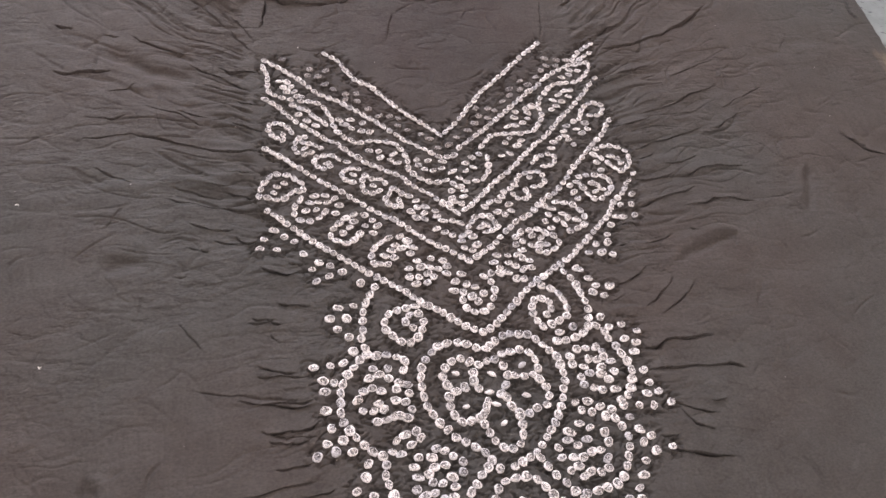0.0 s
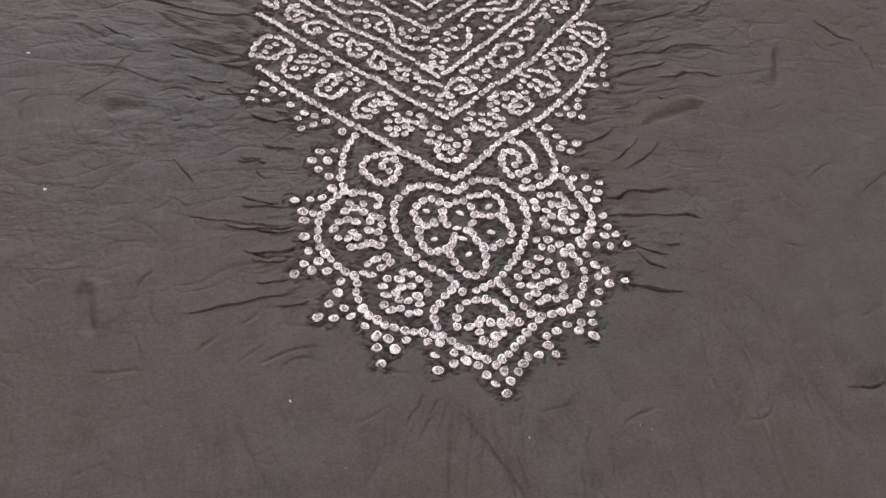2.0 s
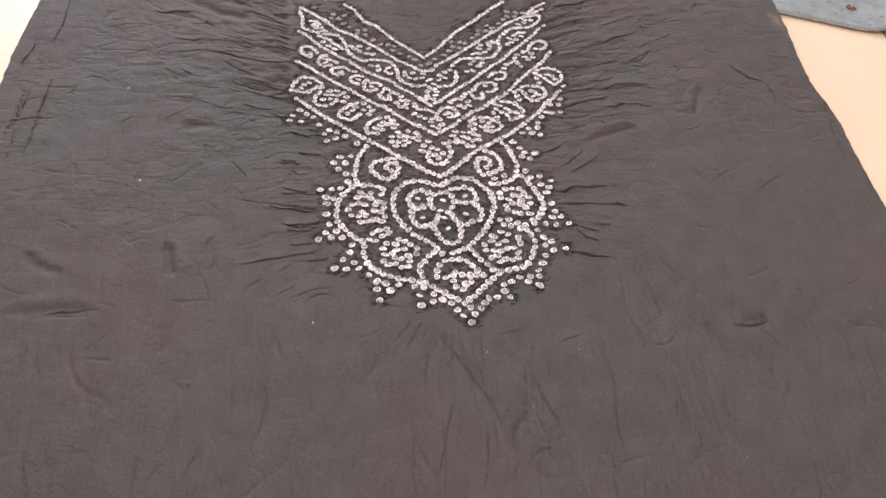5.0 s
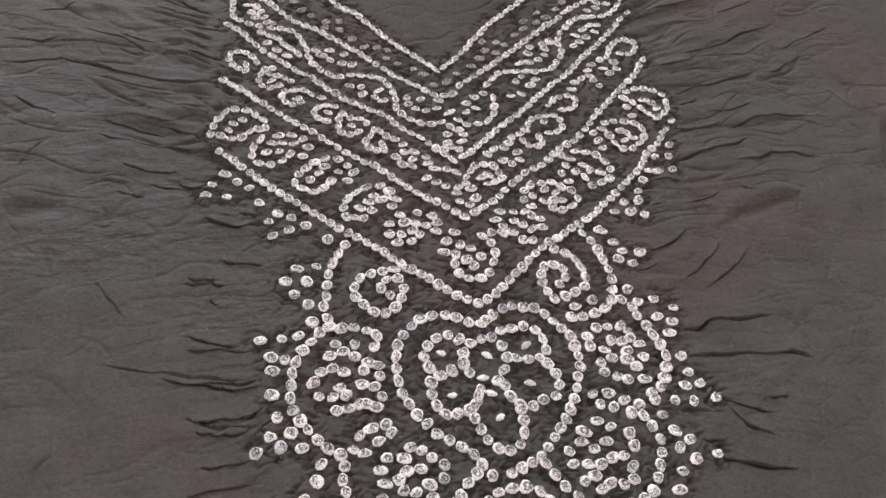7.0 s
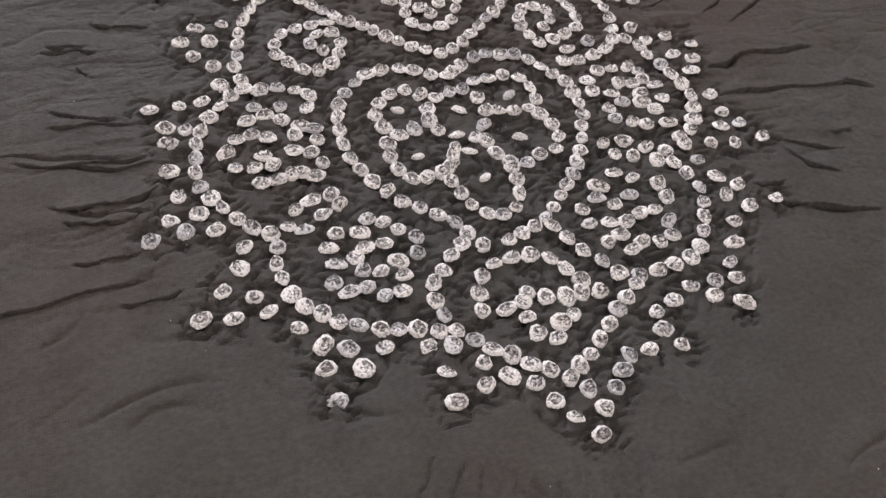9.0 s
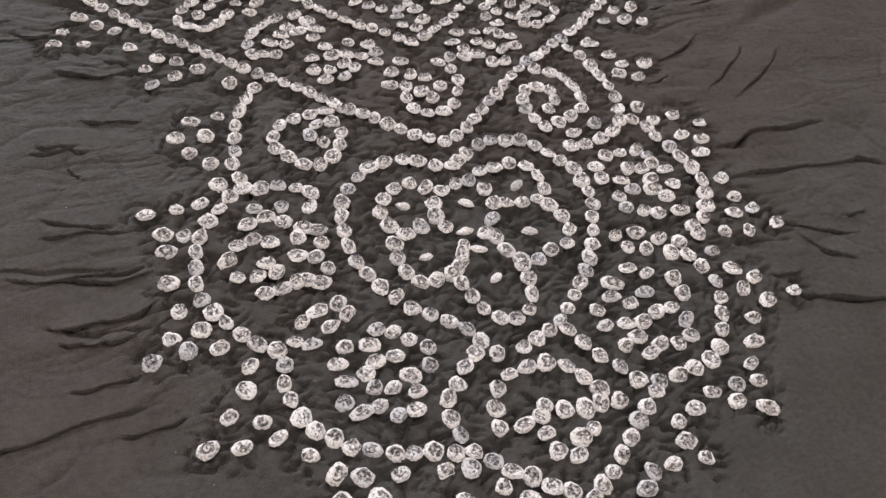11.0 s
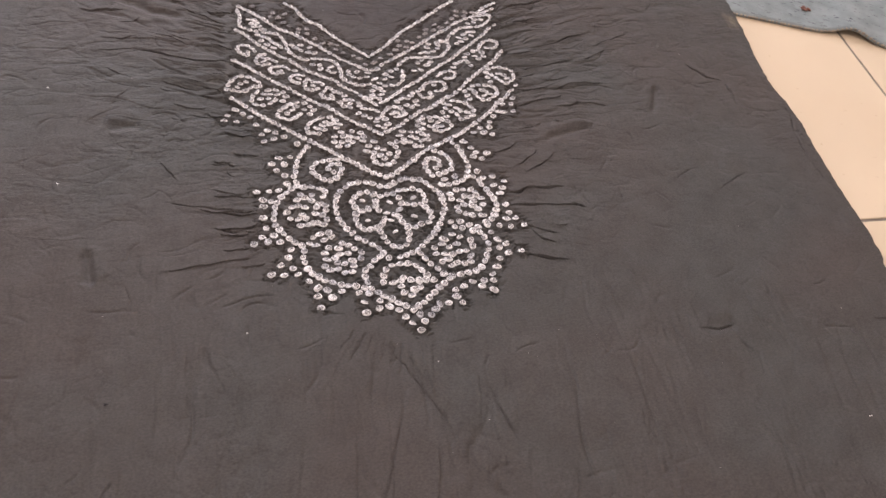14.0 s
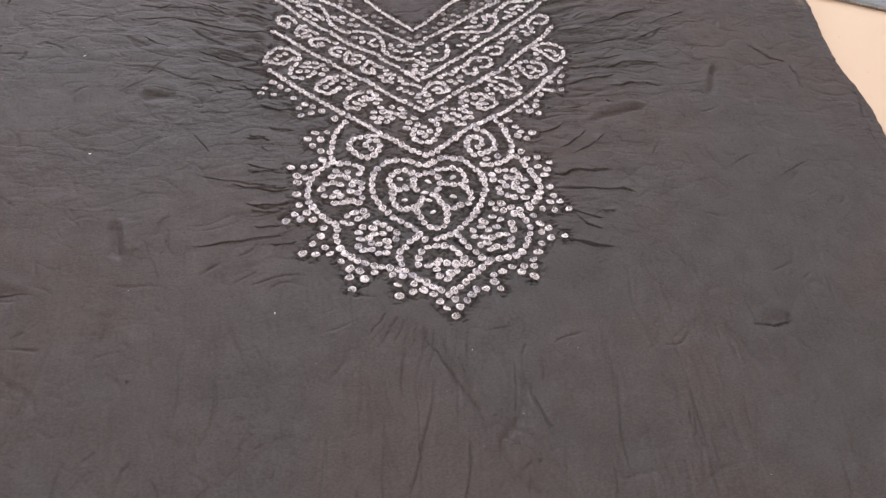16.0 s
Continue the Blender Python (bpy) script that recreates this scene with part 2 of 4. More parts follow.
def strand(motif, spacing, pts):
    """Knots tied one after another along a smooth line through the given millimetres."""
    p = [np.array(q, float) for q in pts]
    p = [2 * p[0] - p[1]] + p + [2 * p[-1] - p[-2]]
    fine = []
    for a, b, c, d in zip(p, p[1:], p[2:], p[3:]):
        for u in np.arange(0, 1, 0.05):
            fine.append(0.5 * (2 * b + (c - a) * u + (2 * a - 5 * b + 4 * c - d) * u * u + (3 * b - a - 3 * c + d) * u ** 3))
    fine.append(p[-2])
    fine = np.array(fine)
    s = np.concatenate([[0], np.cumsum(np.hypot(*np.diff(fine, axis=0).T))])
    n = max(2, round(s[-1] / spacing) + 1)
    for i, u in enumerate(np.linspace(0, s[-1], n)):
        x, y = np.interp(u, s, fine[:, 0]), np.interp(u, s, fine[:, 1])
        x2, y2 = np.interp(min(u + 2, s[-1]), s, fine[:, 0]), np.interp(min(u + 2, s[-1]), s, fine[:, 1])
        x1, y1 = np.interp(max(u - 2, 0), s, fine[:, 0]), np.interp(max(u - 2, 0), s, fine[:, 1])
        ang = math.atan2(y2 - y1, x2 - x1) + rng.uniform(-0.22, 0.22)
        KNOTS.append((motif, x + rng.uniform(-0.4, 0.4), y + rng.uniform(-0.4, 0.4), ang,
                      spacing * rng.uniform(0.92, 1.08), rng.uniform(7.3, 8.8), False))


def dots(motif, pts, solid=False):
    """Single knots, each tied by itself."""
    for x, y in pts:
        k = 0.62 if solid else 1.0
        KNOTS.append((motif, x, y, rng.uniform(-0.6, 0.6), k * rng.uniform(7.9, 10.0) * (1.5 if solid else 1), k * rng.uniform(6.8, 8.3), solid))


CREASES = []


def crease(depth, width, pts):
    """A fold line through the given millimetres, that deep and wide in millimetres."""
    CREASES.append((depth * 0.001, width * 0.001, np.array(pts, float) * 0.001))


strand("heart_outline",9,[(-7,12),(-16,14),(-25,19),(-36,21),(-46,21),(-53,18),(-60,12),(-66,5),(-70,-2),(-72,-10),(-72,-19),(-72,-28),(-70,-37),(-67,-45),(-63,-53),(-57,-60),(-50,-68),(-42,-74),(-34,-80),(-28,-85),(-24,-92),(-19,-99)])
strand("heart_outline",8.4,[(-7,-99),(4,-95),(13,-91),(21,-85),(28,-77),(36,-69),(43,-59),(49,-48),(54,-36),(58,-24),(57,-13),(55,-4),(49,5),(42,12),(35,20),(25,23),(16,24),(4,19),(-4,14)])
strand("flower_petal",9,[(-9,0),(-20,-3),(-27,2),(-33,5),(-44,1),(-51,-6),(-51,-15),(-47,-23),(-44,-26)])
strand("flower_petal",9,[(-24,-10),(-26,-18),(-22,-25)])
strand("flower_petal",9,[(-34,-23),(-44,-27),(-50,-31),(-51,-40),(-48,-48),(-42,-55),(-33,-55),(-26,-52),(-19,-46),(-17,-39)])
strand("flower_petal",9,[(-2,1),(3,-4),(6,-12),(6,-20),(2,-27),(-3,-33)])
strand("flower_petal",9,[(6,5),(16,7),(25,6),(33,1),(35,-6),(35,-15),(29,-19),(18,-19),(13,-17)])
strand("flower_petal",9,[(34,-24),(39,-32),(39,-42),(34,-49),(26,-51),(15,-54),(7,-52),(3,-46),(1,-37)])
strand("flower_petal",9,[(-19,-43),(-23,-50),(-24,-60),(-20,-71),(-15,-78),(-7,-84),(2,-81),(8,-72),(9,-63),(9,-55)])
dots("flower_seed",[(-40,-9),(-7,-13),(22,-8),(19,-37),(-37,-41),(-7,-60),(-13,-30),(-10,-42)],solid=True)
strand("scroll_curl",9,[(-55,63),(-69,63),(-78,61),(-88,59),(-94,52),(-96,44),(-92,37),(-86,30),(-79,26),(-70,28),(-64,35),(-59,43),(-62,54),(-70,55),(-76,48),(-70,41)])
strand("scroll_stem",9,[(-98,87),(-104,81),(-108,73),(-112,66),(-113,57),(-115,48),(-117,41),(-118,33),(-116,25)])
dots("corner_dot",[(-135,69),(-121,70),(-144,58),(-129,57),(-138,47),(-129,38),(-127,23)])
strand("medallion",9,[(-115,19),(-121,15),(-126,9),(-133,4),(-138,-4),(-142,-11),(-143,-19),(-145,-29),(-145,-36),(-142,-45),(-138,-52),(-133,-59),(-127,-66),(-122,-71),(-115,-75)])
strand("medallion",9.5,[(-107,16),(-99,16),(-91,14),(-83,9),(-86,0)])
dots("medallion_flower",[(-112,4),(-108,-3),(-99,3),(-100,-7),(-91,-12),(-85,-15),(-117,-5),(-115,-15),(-108,-18),(-95,-18),(-85,-23),(-124,-16),(-129,-24),(-126,-34),(-117,-35),(-112,-29),(-108,-35),(-97,-28),(-89,-31),(-85,-38),(-89,-45),(-95,-42),(-100,-42),(-107,-44),(-115,-45)])
dots("medallion_hook",[(-81,-64),(-84,-58),(-94,-60),(-102,-64),(-90,-69),(-100,-76),(-107,-73)])
dots("outer_dot",[(-163,12),(-148,12),(-137,13),(-156,-2),(-147,-4),(-156,-12),(-157,-29),(-154,-45),(-159,-58),(-146,-57),(-168,-68),(-153,-66),(-139,-68),(-128,-80),(-131,-91)])
strand("medallion",9,[(-113,-83),(-115,-89),(-114,-100),(-111,-110),(-106,-117),(-99,-122),(-92,-128),(-84,-131),(-77,-134),(-68,-136),(-62,-137),(-52,-140)])
dots("medallion_flower",[(-70,-75),(-63,-78),(-57,-83),(-50,-89),(-75,-82),(-86,-81),(-91,-88),(-75,-91),(-80,-95),(-65,-90),(-61,-101),(-51,-98),(-89,-97),(-78,-103),(-70,-105),(-60,-109),(-92,-107),(-86,-113),(-78,-112),(-71,-118),(-63,-117)])
strand("tip_leaf",9,[(-30,-97),(-37,-103),(-42,-110),(-48,-116),(-49,-125),(-47,-135),(-43,-142),(-38,-147),(-31,-153),(-22,-159),(-16,-164),(-8,-169),(-2,-173)])
strand("tip_leaf",9,[(45,-135),(39,-140),(32,-145),(25,-152),(18,-158),(12,-164),(4,-169)])
strand("medallion",9,[(101,21),(107,16),(111,5),(115,-4),(118,-13),(122,-22),(121,-32),(117,-42),(111,-51),(103,-54)])
strand("medallion",9,[(92,-70),(96,-78),(99,-85),(98,-95),(95,-104),(90,-113),(85,-121),(77,-127),(69,-128),(61,-130),(49,-131)])
strand("tip_spiral",9,[(-30,-134),(-29,-126),(-26,-118),(-20,-111),(-12,-109),(-2,-109),(8,-111),(15,-119),(20,-128)])
strand("tip_spiral",9,[(-7,-129),(1,-133),(11,-135),(19,-134),(27,-135)])
dots("tip_spiral",[(-10,-133),(-19,-135),(-11,-141),(-9,-150),(-1,-154),(10,-144),(3,-147)])
strand("scroll_curl",9,[(60,70),(68,67),(74,61),(77,54),(79,45),(77,36),(70,32),(60,28)])
strand("scroll_curl",8,[(58,39),(63,44),(63,53),(57,56),(49,55),(45,48),(45,40),(47,33),(51,27)])
strand("scroll_stem",9,[(87,84),(92,75),(96,64),(97,55),(99,46),(98,37),(96,29),(94,22),(84,14),(74,11),(60,11)])
dots("corner_dot",[(65,19),(79,23),(101,87),(110,73),(115,65),(128,63),(109,58),(120,53),(109,30),(114,19),(127,20),(140,12),(125,5),(135,0),(130,-9)])
dots("medallion_flower",[(68,-6),(76,0),(85,0),(95,0),(99,-5),(85,-11),(92,-13),(99,-11),(105,-16),(68,-14),(78,-18),(94,-21),(105,-26),(82,-25),(92,-27),(98,-33),(73,-27),(74,-35),(82,-39),(89,-42),(101,-43)])
dots("medallion_hook",[(61,-50),(64,-58),(72,-51),(82,-57),(73,-62),(84,-67),(92,-62),(104,-59)])
dots("medallion_flower",[(59,-70),(67,-75),(79,-81),(80,-90),(48,-76),(35,-89),(45,-83),(52,-89),(62,-85),(63,-96),(71,-96),(75,-104),(73,-112),(36,-97),(46,-99),(54,-100),(41,-110),(48,-107),(51,-116),(57,-113),(66,-115)])
strand("medallion_stem",9,[(17,-95),(22,-104),(27,-112),(34,-119),(39,-127)])
dots("outer_dot",[(133,-28),(135,-41),(129,-51),(141,-50),(132,-63),(118,-62),(149,-62),(106,-71),(111,-83),(120,-90),(111,-95),(120,-104),(136,-102),(108,-111),(102,-123),(95,-133)])
dots("outer_dot",[(-140,-101),(-151,-113),(-137,-116),(-127,-107),(-122,-115),(-111,-126),(-102,-137),(-92,-141),(-103,-148),(-88,-151),(-101,-163),(-77,-143),(-58,-146),(-54,-160),(-37,-159),(-48,-148),(-53,-174),(-39,-169),(-27,-167),(-18,-173),(-12,-182),(-6,-191),(3,-201),(8,-190),(4,-180),(16,-182),(22,-175),(28,-169),(38,-168),(53,-169),(48,-160),(49,-151),(59,-147),(70,-142),(79,-149),(92,-155),(83,-141),(94,-142)])
strand("neck_line",8.5,[(-110,398),(-97,385),(-83,357),(-67,345),(-53,325),(-34,302),(-20,288),(-3,269)])
strand("neck_line",8.5,[(5,272),(19,285),(36,304),(54,325),(69,339),(87,354),(107,373),(141,400)])
strand("chevron_line",8.8,[(-177,391),(-159,376),(-139,356),(-124,338),(-103,325),(-83,307),(-64,289),(-40,264),(-21,249),(-6,237),(8,239)])
strand("chevron_line",8.8,[(16,249),(28,258),(42,268),(66,287),(84,302),(103,318),(126,335),(138,346),(161,359),(179,368),(202,382)])
strand("chevron_line",8,[(177,372),(191,386),(208,398)])
strand("wave_motif",9,[(-180,380),(-176,367),(-177,352),(-175,341),(-165,335),(-154,331),(-147,336)])
dots("wave_motif",[(-163,359),(-156,357),(-152,350),(-149,343),(-142,335),(-160,350),(-157,343)])
strand("chevron_line",8.8,[(-181,332),(-168,320),(-160,308),(-154,301),(-144,292),(-129,278),(-112,265),(-98,249),(-87,238),(-70,227),(-50,213)])
strand("chevron_line",8.8,[(-47,207),(-40,200),(-26,189),(-15,176),(-4,165)])
strand("chevron_line",8.8,[(5,168),(14,174),(27,185),(44,200),(60,212),(78,228),(100,247),(115,258),(127,271),(144,287),(160,302),(178,320),(198,342)])
strand("wave_motif",9,[(-152,322),(-144,317),(-137,313),(-132,306),(-127,301),(-122,295)])
strand("wave_motif",9.5,[(-144,328),(-133,327),(-125,323),(-118,315),(-116,307),(-114,300),(-113,291),(-110,283),(-105,276),(-98,270),(-91,266),(-82,267),(-75,268),(-67,265),(-56,263),(-49,256),(-45,247),(-42,237),(-43,224),(-37,215),(-28,207),(-18,204),(-7,206)])
strand("wave_motif",9.5,[(7,208),(15,202),(25,203),(36,208),(41,220),(43,233)])
dots("wave_motif",[(35,238),(26,234),(25,221),(16,217),(2,217),(18,227)])
dots("wave_motif",[(-106,299),(-101,292),(-94,286),(-84,281),(-76,279),(-94,298),(-82,292),(-148,309),(-140,300),(-131,292)])
dots("wave_motif",[(-80,253),(-70,243),(-60,239),(-53,234),(-70,252),(-56,246),(-33,236),(-32,229),(-27,223),(-18,220),(-9,222),(-6,231),(-21,234)])
dots("neck_dot",[(-129,375),(-132,366),(-112,372),(-121,364),(-115,352),(-107,344),(-94,335),(-83,335),(-96,328),(-83,324),(-73,312),(-63,301),(-51,300),(-43,295),(-45,285),(-35,279),(-22,271),(-14,264),(-158,393),(-7,251)])
dots("neck_dot",[(15,263),(30,272),(39,282),(46,292),(46,303),(58,302),(66,299),(56,289),(78,312),(89,321),(91,331),(103,329),(114,336),(106,342),(126,347),(135,357),(143,364),(144,376),(158,372),(155,363),(169,371),(5,254)])
strand("wave_motif",9,[(41,250),(48,258),(55,264),(67,265),(84,264),(96,265),(106,269),(112,277),(118,286),(118,298),(112,303),(102,300)])
dots("wave_motif",[(89,295),(86,287),(101,285),(94,279),(84,276),(76,275),(103,293)])
strand("wave_motif",9,[(119,307),(124,316),(132,323),(138,330),(147,334),(158,336),(167,336),(178,340),(186,347),(195,359),(195,367),(185,366)])
dots("wave_motif",[(154,323),(161,323),(157,314),(147,307),(139,301),(132,296),(137,310),(146,318),(157,344),(167,348),(179,354),(169,355),(178,363)])
dots("wave_motif",[(67,251),(74,258),(85,254),(80,247),(69,237),(59,234)])
strand("curl_motif",7.6,[(-158,284),(-161,291),(-170,297),(-178,296),(-181,286),(-176,279),(-168,273),(-167,281)])
strand("curl_motif",7.6,[(-144,277),(-151,275),(-156,267),(-156,259),(-149,253),(-140,255)])
strand("curl_motif",7.6,[(-147,269),(-138,266),(-130,260)])
dots("curl_motif",[(-146,261)])
strand("curl_motif",7.6,[(-114,245),(-119,249),(-127,250),(-138,246),(-136,237),(-130,232),(-123,235)])
dots("curl_motif",[(-125,240),(-105,240)])
strand("curl_motif",7.6,[(-95,229),(-103,231),(-112,226),(-111,218),(-103,213)])
dots("curl_motif",[(-101,222)])
strand("curl_motif",7.6,[(-70,209),(-75,214),(-84,216),(-90,220),(-94,210),(-93,201),(-87,196),(-78,199)])
dots("curl_motif",[(-83,206)])
strand("curl_motif",7.6,[(-49,190),(-57,194),(-63,202),(-69,193),(-73,186),(-68,179),(-59,178),(-60,186)])
dots("curl_motif",[(-43,183),(-50,170),(-43,175),(-35,175),(-37,167),(-46,162),(-38,160)])
dots("curl_motif",[(-26,169),(-25,162),(-28,147),(-21,142),(-14,138),(-20,156),(-10,155),(-3,152)])
dots("centre_ring",[(0,201),(6,197),(-4,192),(-6,182),(-4,178),(3,175),(7,184),(9,192),(-10,175)])
dots("centre_ring",[(-6,130),(3,140),(6,134),(8,124),(2,118),(-5,122),(-4,136)])
strand("curl_motif",7.6,[(27,139),(34,144),(31,152),(27,157),(20,159),(12,156),(4,147)])
dots("curl_motif",[(21,138),(17,145),(22,147)])
dots("curl_motif",[(26,169),(32,174),(41,175),(46,180),(50,186),(38,162),(45,158),(52,162),(52,170),(58,190),(64,194)])
strand("curl_motif",7.6,[(63,194),(71,205),(79,209),(88,210),(96,208),(98,200),(94,193),(85,191)])
strand("curl_motif",7.6,[(74,187),(75,177),(64,176),(59,183)])
dots("curl_motif",[(82,203)])
strand("curl_motif",7.6,[(102,216),(112,218),(116,226),(112,232),(99,230),(91,223)])
dots("curl_motif",[(121,248),(116,240),(129,254),(137,256),(139,250),(143,243),(137,263),(142,270),(152,276),(152,264),(164,272),(165,264),(157,258)])
strand("curl_motif",7.6,[(174,284),(181,283),(190,288),(191,299),(184,302),(176,301),(168,295),(164,288),(160,279)])
strand("chevron_line",8.6,[(-186,263),(-175,254),(-161,242),(-149,230),(-140,222),(-128,211),(-114,200),(-103,189),(-89,177),(-78,168),(-64,158),(-53,147),(-40,135),(-29,127),(-18,119),(-3,107)])
strand("chevron_line",8.6,[(6,111),(15,117),(24,122),(36,133),(50,145),(59,151),(71,156),(83,167),(93,175),(106,182),(118,194),(130,208),(143,220),(155,233),(168,246),(180,256),(194,275)])
strand("paisley",9,[(-196,204),(-193,215),(-188,222),(-182,228),(-173,228),(-164,226),(-159,221),(-153,214),(-154,204),(-162,207),(-169,200),(-177,197),(-188,200)])
dots("paisley",[(-182,206),(-178,213),(-171,217)])
strand("paisley",9,[(-157,195),(-162,188),(-165,180),(-161,172),(-154,169),(-147,168),(-140,172),(-134,178)])
dots("paisley",[(-148,190),(-140,190),(-143,181),(-153,181),(-143,198),(-132,198),(-131,189),(-123,193),(-120,184),(-124,175)])
strand("paisley",9,[(-107,172),(-116,168),(-124,161),(-131,154),(-132,147),(-125,142),(-119,139),(-111,142),(-104,148)])
dots("paisley",[(-108,163),(-113,157),(-120,151),(-97,170),(-90,163),(-86,156),(-98,157),(-91,148)])
strand("paisley",9,[(-77,141),(-86,136),(-94,130),(-97,122),(-95,113)])
dots("paisley",[(-66,142),(-60,136),(-56,129),(-59,121),(-72,132),(-66,128),(-77,126),(-84,121),(-75,118),(-82,111),(-90,112)])
dots("paisley",[(-63,104),(-64,95),(-59,87),(-48,88),(-41,93),(-55,94),(-46,97),(-51,105),(-43,104),(-35,101),(-54,112),(-40,113),(-29,110),(-26,103),(-28,95)])
dots("paisley",[(-25,75),(-21,85),(-14,93)])
strand("paisley",9,[(-12,81),(-17,71),(-18,61),(-15,54),(-6,50),(4,52),(10,60),(14,69),(13,79),(7,87)])
dots("paisley",[(-4,77),(-9,67),(-4,61),(3,69)])
dots("paisley",[(25,110),(36,109),(46,109),(50,104),(56,100),(20,102),(25,95),(35,100),(41,96),(48,91),(56,92),(15,90),(24,89),(31,89),(38,81),(45,80)])
strand("paisley",9,[(49,129),(57,136),(67,136),(75,137),(81,132),(88,127),(92,120),(87,113),(81,109),(74,108),(68,111),(62,118),(55,123)])
dots("paisley",[(66,129),(75,126),(78,118),(71,117),(47,120),(52,113)])
strand("paisley",9,[(102,168),(110,167),(117,165),(122,160),(128,150),(125,139),(117,134),(107,132),(103,140),(96,147),(90,153)])
dots("paisley",[(105,153),(110,148),(118,145),(95,161),(89,165),(85,146),(89,137)])
strand("paisley",9,[(136,199),(145,200),(154,199),(167,193),(167,182),(161,174),(151,168),(144,170),(139,177),(136,185)])
dots("paisley",[(148,189),(153,186),(157,181),(149,178),(124,189),(125,179),(127,171),(132,192)])
strand("paisley",9,[(166,235),(178,238),(187,237),(194,233),(200,229),(200,220),(198,212),(190,204),(182,204),(177,210),(172,217),(167,223),(162,227)])
dots("paisley",[(179,223),(186,220),(189,214),(161,216),(163,205)])
strand("border_line",8.1,[(198,198),(189,189),(182,180),(174,170),(164,162),(158,153),(150,144),(140,136),(132,128),(121,118),(110,110),(103,103),(93,97),(81,90),(65,81),(47,69),(31,55),(10,37),(1,31)])
strand("border_line",8.1,[(-189,185),(-178,174),(-165,160),(-151,145),(-138,134),(-125,123),(-112,112),(-99,101),(-86,92),(-73,82),(-61,70),(-48,60),(-36,50),(-24,39),(-7,29)])
dots("outer_dot",[(-185,161),(-176,152),(-195,153),(-200,141),(-184,139),(-167,146),(-160,131),(-147,120),(-137,115),(-154,114),(-139,104),(-126,107),(-151,100),(-111,93)])
dots("outer_dot",[(187,171),(171,158),(182,157),(162,145),(170,144),(182,144),(152,134),(145,123),(130,113),(143,114),(119,103),(132,102),(143,99),(103,85)])

crease(4, 5, [(-317, 430),(-299, 422),(-272, 410),(-256, 404)])
crease(4, 14, [(-353, 411),(-324, 401),(-298, 382),(-272, 372),(-246, 360)])
crease(7, 6, [(-394, 388),(-379, 386),(-359, 388),(-339, 386)])
crease(2.5, 3, [(-340, 355),(-323, 359),(-313, 366)])
crease(6, 5, [(-227, 384),(-214, 378),(-187, 375)])
crease(3, 4, [(-259, 389),(-240, 377),(-225, 369),(-209, 356),(-194, 344)])
crease(3, 4, [(-210, 331),(-189, 326)])
crease(2.5, 3, [(-302, 331),(-272, 321),(-247, 298)])
crease(2, 3, [(-272, 325),(-239, 307)])
crease(3, 3, [(-219, 302),(-201, 294),(-186, 288)])
crease(5, 5, [(-316, 295),(-281, 285),(-262, 276),(-228, 264),(-195, 261)])
crease(2.5, 4, [(-363, 292),(-344, 294),(-316, 295)])
crease(2, 3, [(-362, 322),(-336, 316),(-321, 319)])
crease(2.5, 4, [(-351, 253),(-332, 241),(-313, 230)])
crease(3.5, 3, [(-227, 212),(-210, 206),(-198, 203)])
crease(3.5, 3, [(-283, 209),(-262, 203),(-239, 195),(-197, 185)])
crease(3.5, 3, [(-262, 178),(-244, 170),(-221, 167)])
crease(3, 3, [(-244, 157),(-222, 151),(-203, 150)])
crease(2, 3, [(-248, 223),(-224, 219)])
crease(2, 3, [(-224, 236),(-199, 231)])
crease(2, 3, [(-279, 223),(-229, 205)])
crease(3, 3, [(-265, 151),(-245, 142)])
crease(4, 4, [(-200, 119),(-187, 116),(-173, 111)])
crease(3, 16, [(-340, 131),(-319, 138),(-298, 139)])
crease(2, 3, [(-346, 430),(-330, 428)])
crease(2.5, 4, [(-399, 440),(-378, 434)])
crease(1.5, 3, [(-239, 483),(-212, 446),(-188, 404)])
crease(1.5, 3, [(-211, 479),(-185, 422)])
crease(7, 5, [(221, 388),(240, 393),(277, 401),(309, 409),(344, 422),(379, 439)])
crease(4, 5, [(391, 452),(424, 458),(461, 467)])
crease(2.2, 10, [(231, 416),(268, 446),(302, 461),(328, 466)])
crease(3, 3, [(219, 410),(237, 421),(252, 423)])
crease(4, 4, [(200, 339),(225, 347),(254, 354),(284, 364)])
crease(4, 4, [(242, 283),(272, 293),(304, 308),(342, 319)])
crease(4, 4, [(198, 263),(219, 269),(247, 278)])
crease(3.5, 4, [(212, 230),(234, 241),(268, 248),(304, 259)])
crease(3, 4, [(312, 253),(333, 264),(354, 274)])
crease(3, 3, [(208, 219),(232, 226)])
crease(3, 3, [(235, 209),(261, 213),(282, 219)])
crease(3.5, 3, [(199, 191),(222, 191),(245, 195)])
crease(3, 4, [(249, 189),(275, 199),(301, 203),(331, 198)])
crease(5, 5, [(189, 154),(213, 164),(239, 169),(262, 175)])
crease(4, 6, [(241, 152),(266, 153),(277, 160),(300, 156),(322, 149)])
crease(3, 3, [(156, 133),(172, 137),(184, 131)])
crease(2.5, 3, [(149, 109),(166, 112)])
crease(2.5, 4, [(181, 107),(214, 117)])
crease(3, 10, [(207, 85),(233, 94),(267, 105),(289, 109)])
crease(3.5, 11, [(407, 191),(396, 164),(381, 128)])
crease(2.5, 3, [(236, 124),(246, 118)])
crease(1.5, 3, [(334, 283),(402, 315)])
crease(1.2, 3, [(287, 335),(360, 364)])
crease(3, 5, [(570, 452),(571, 438),(568, 424),(573, 415)])
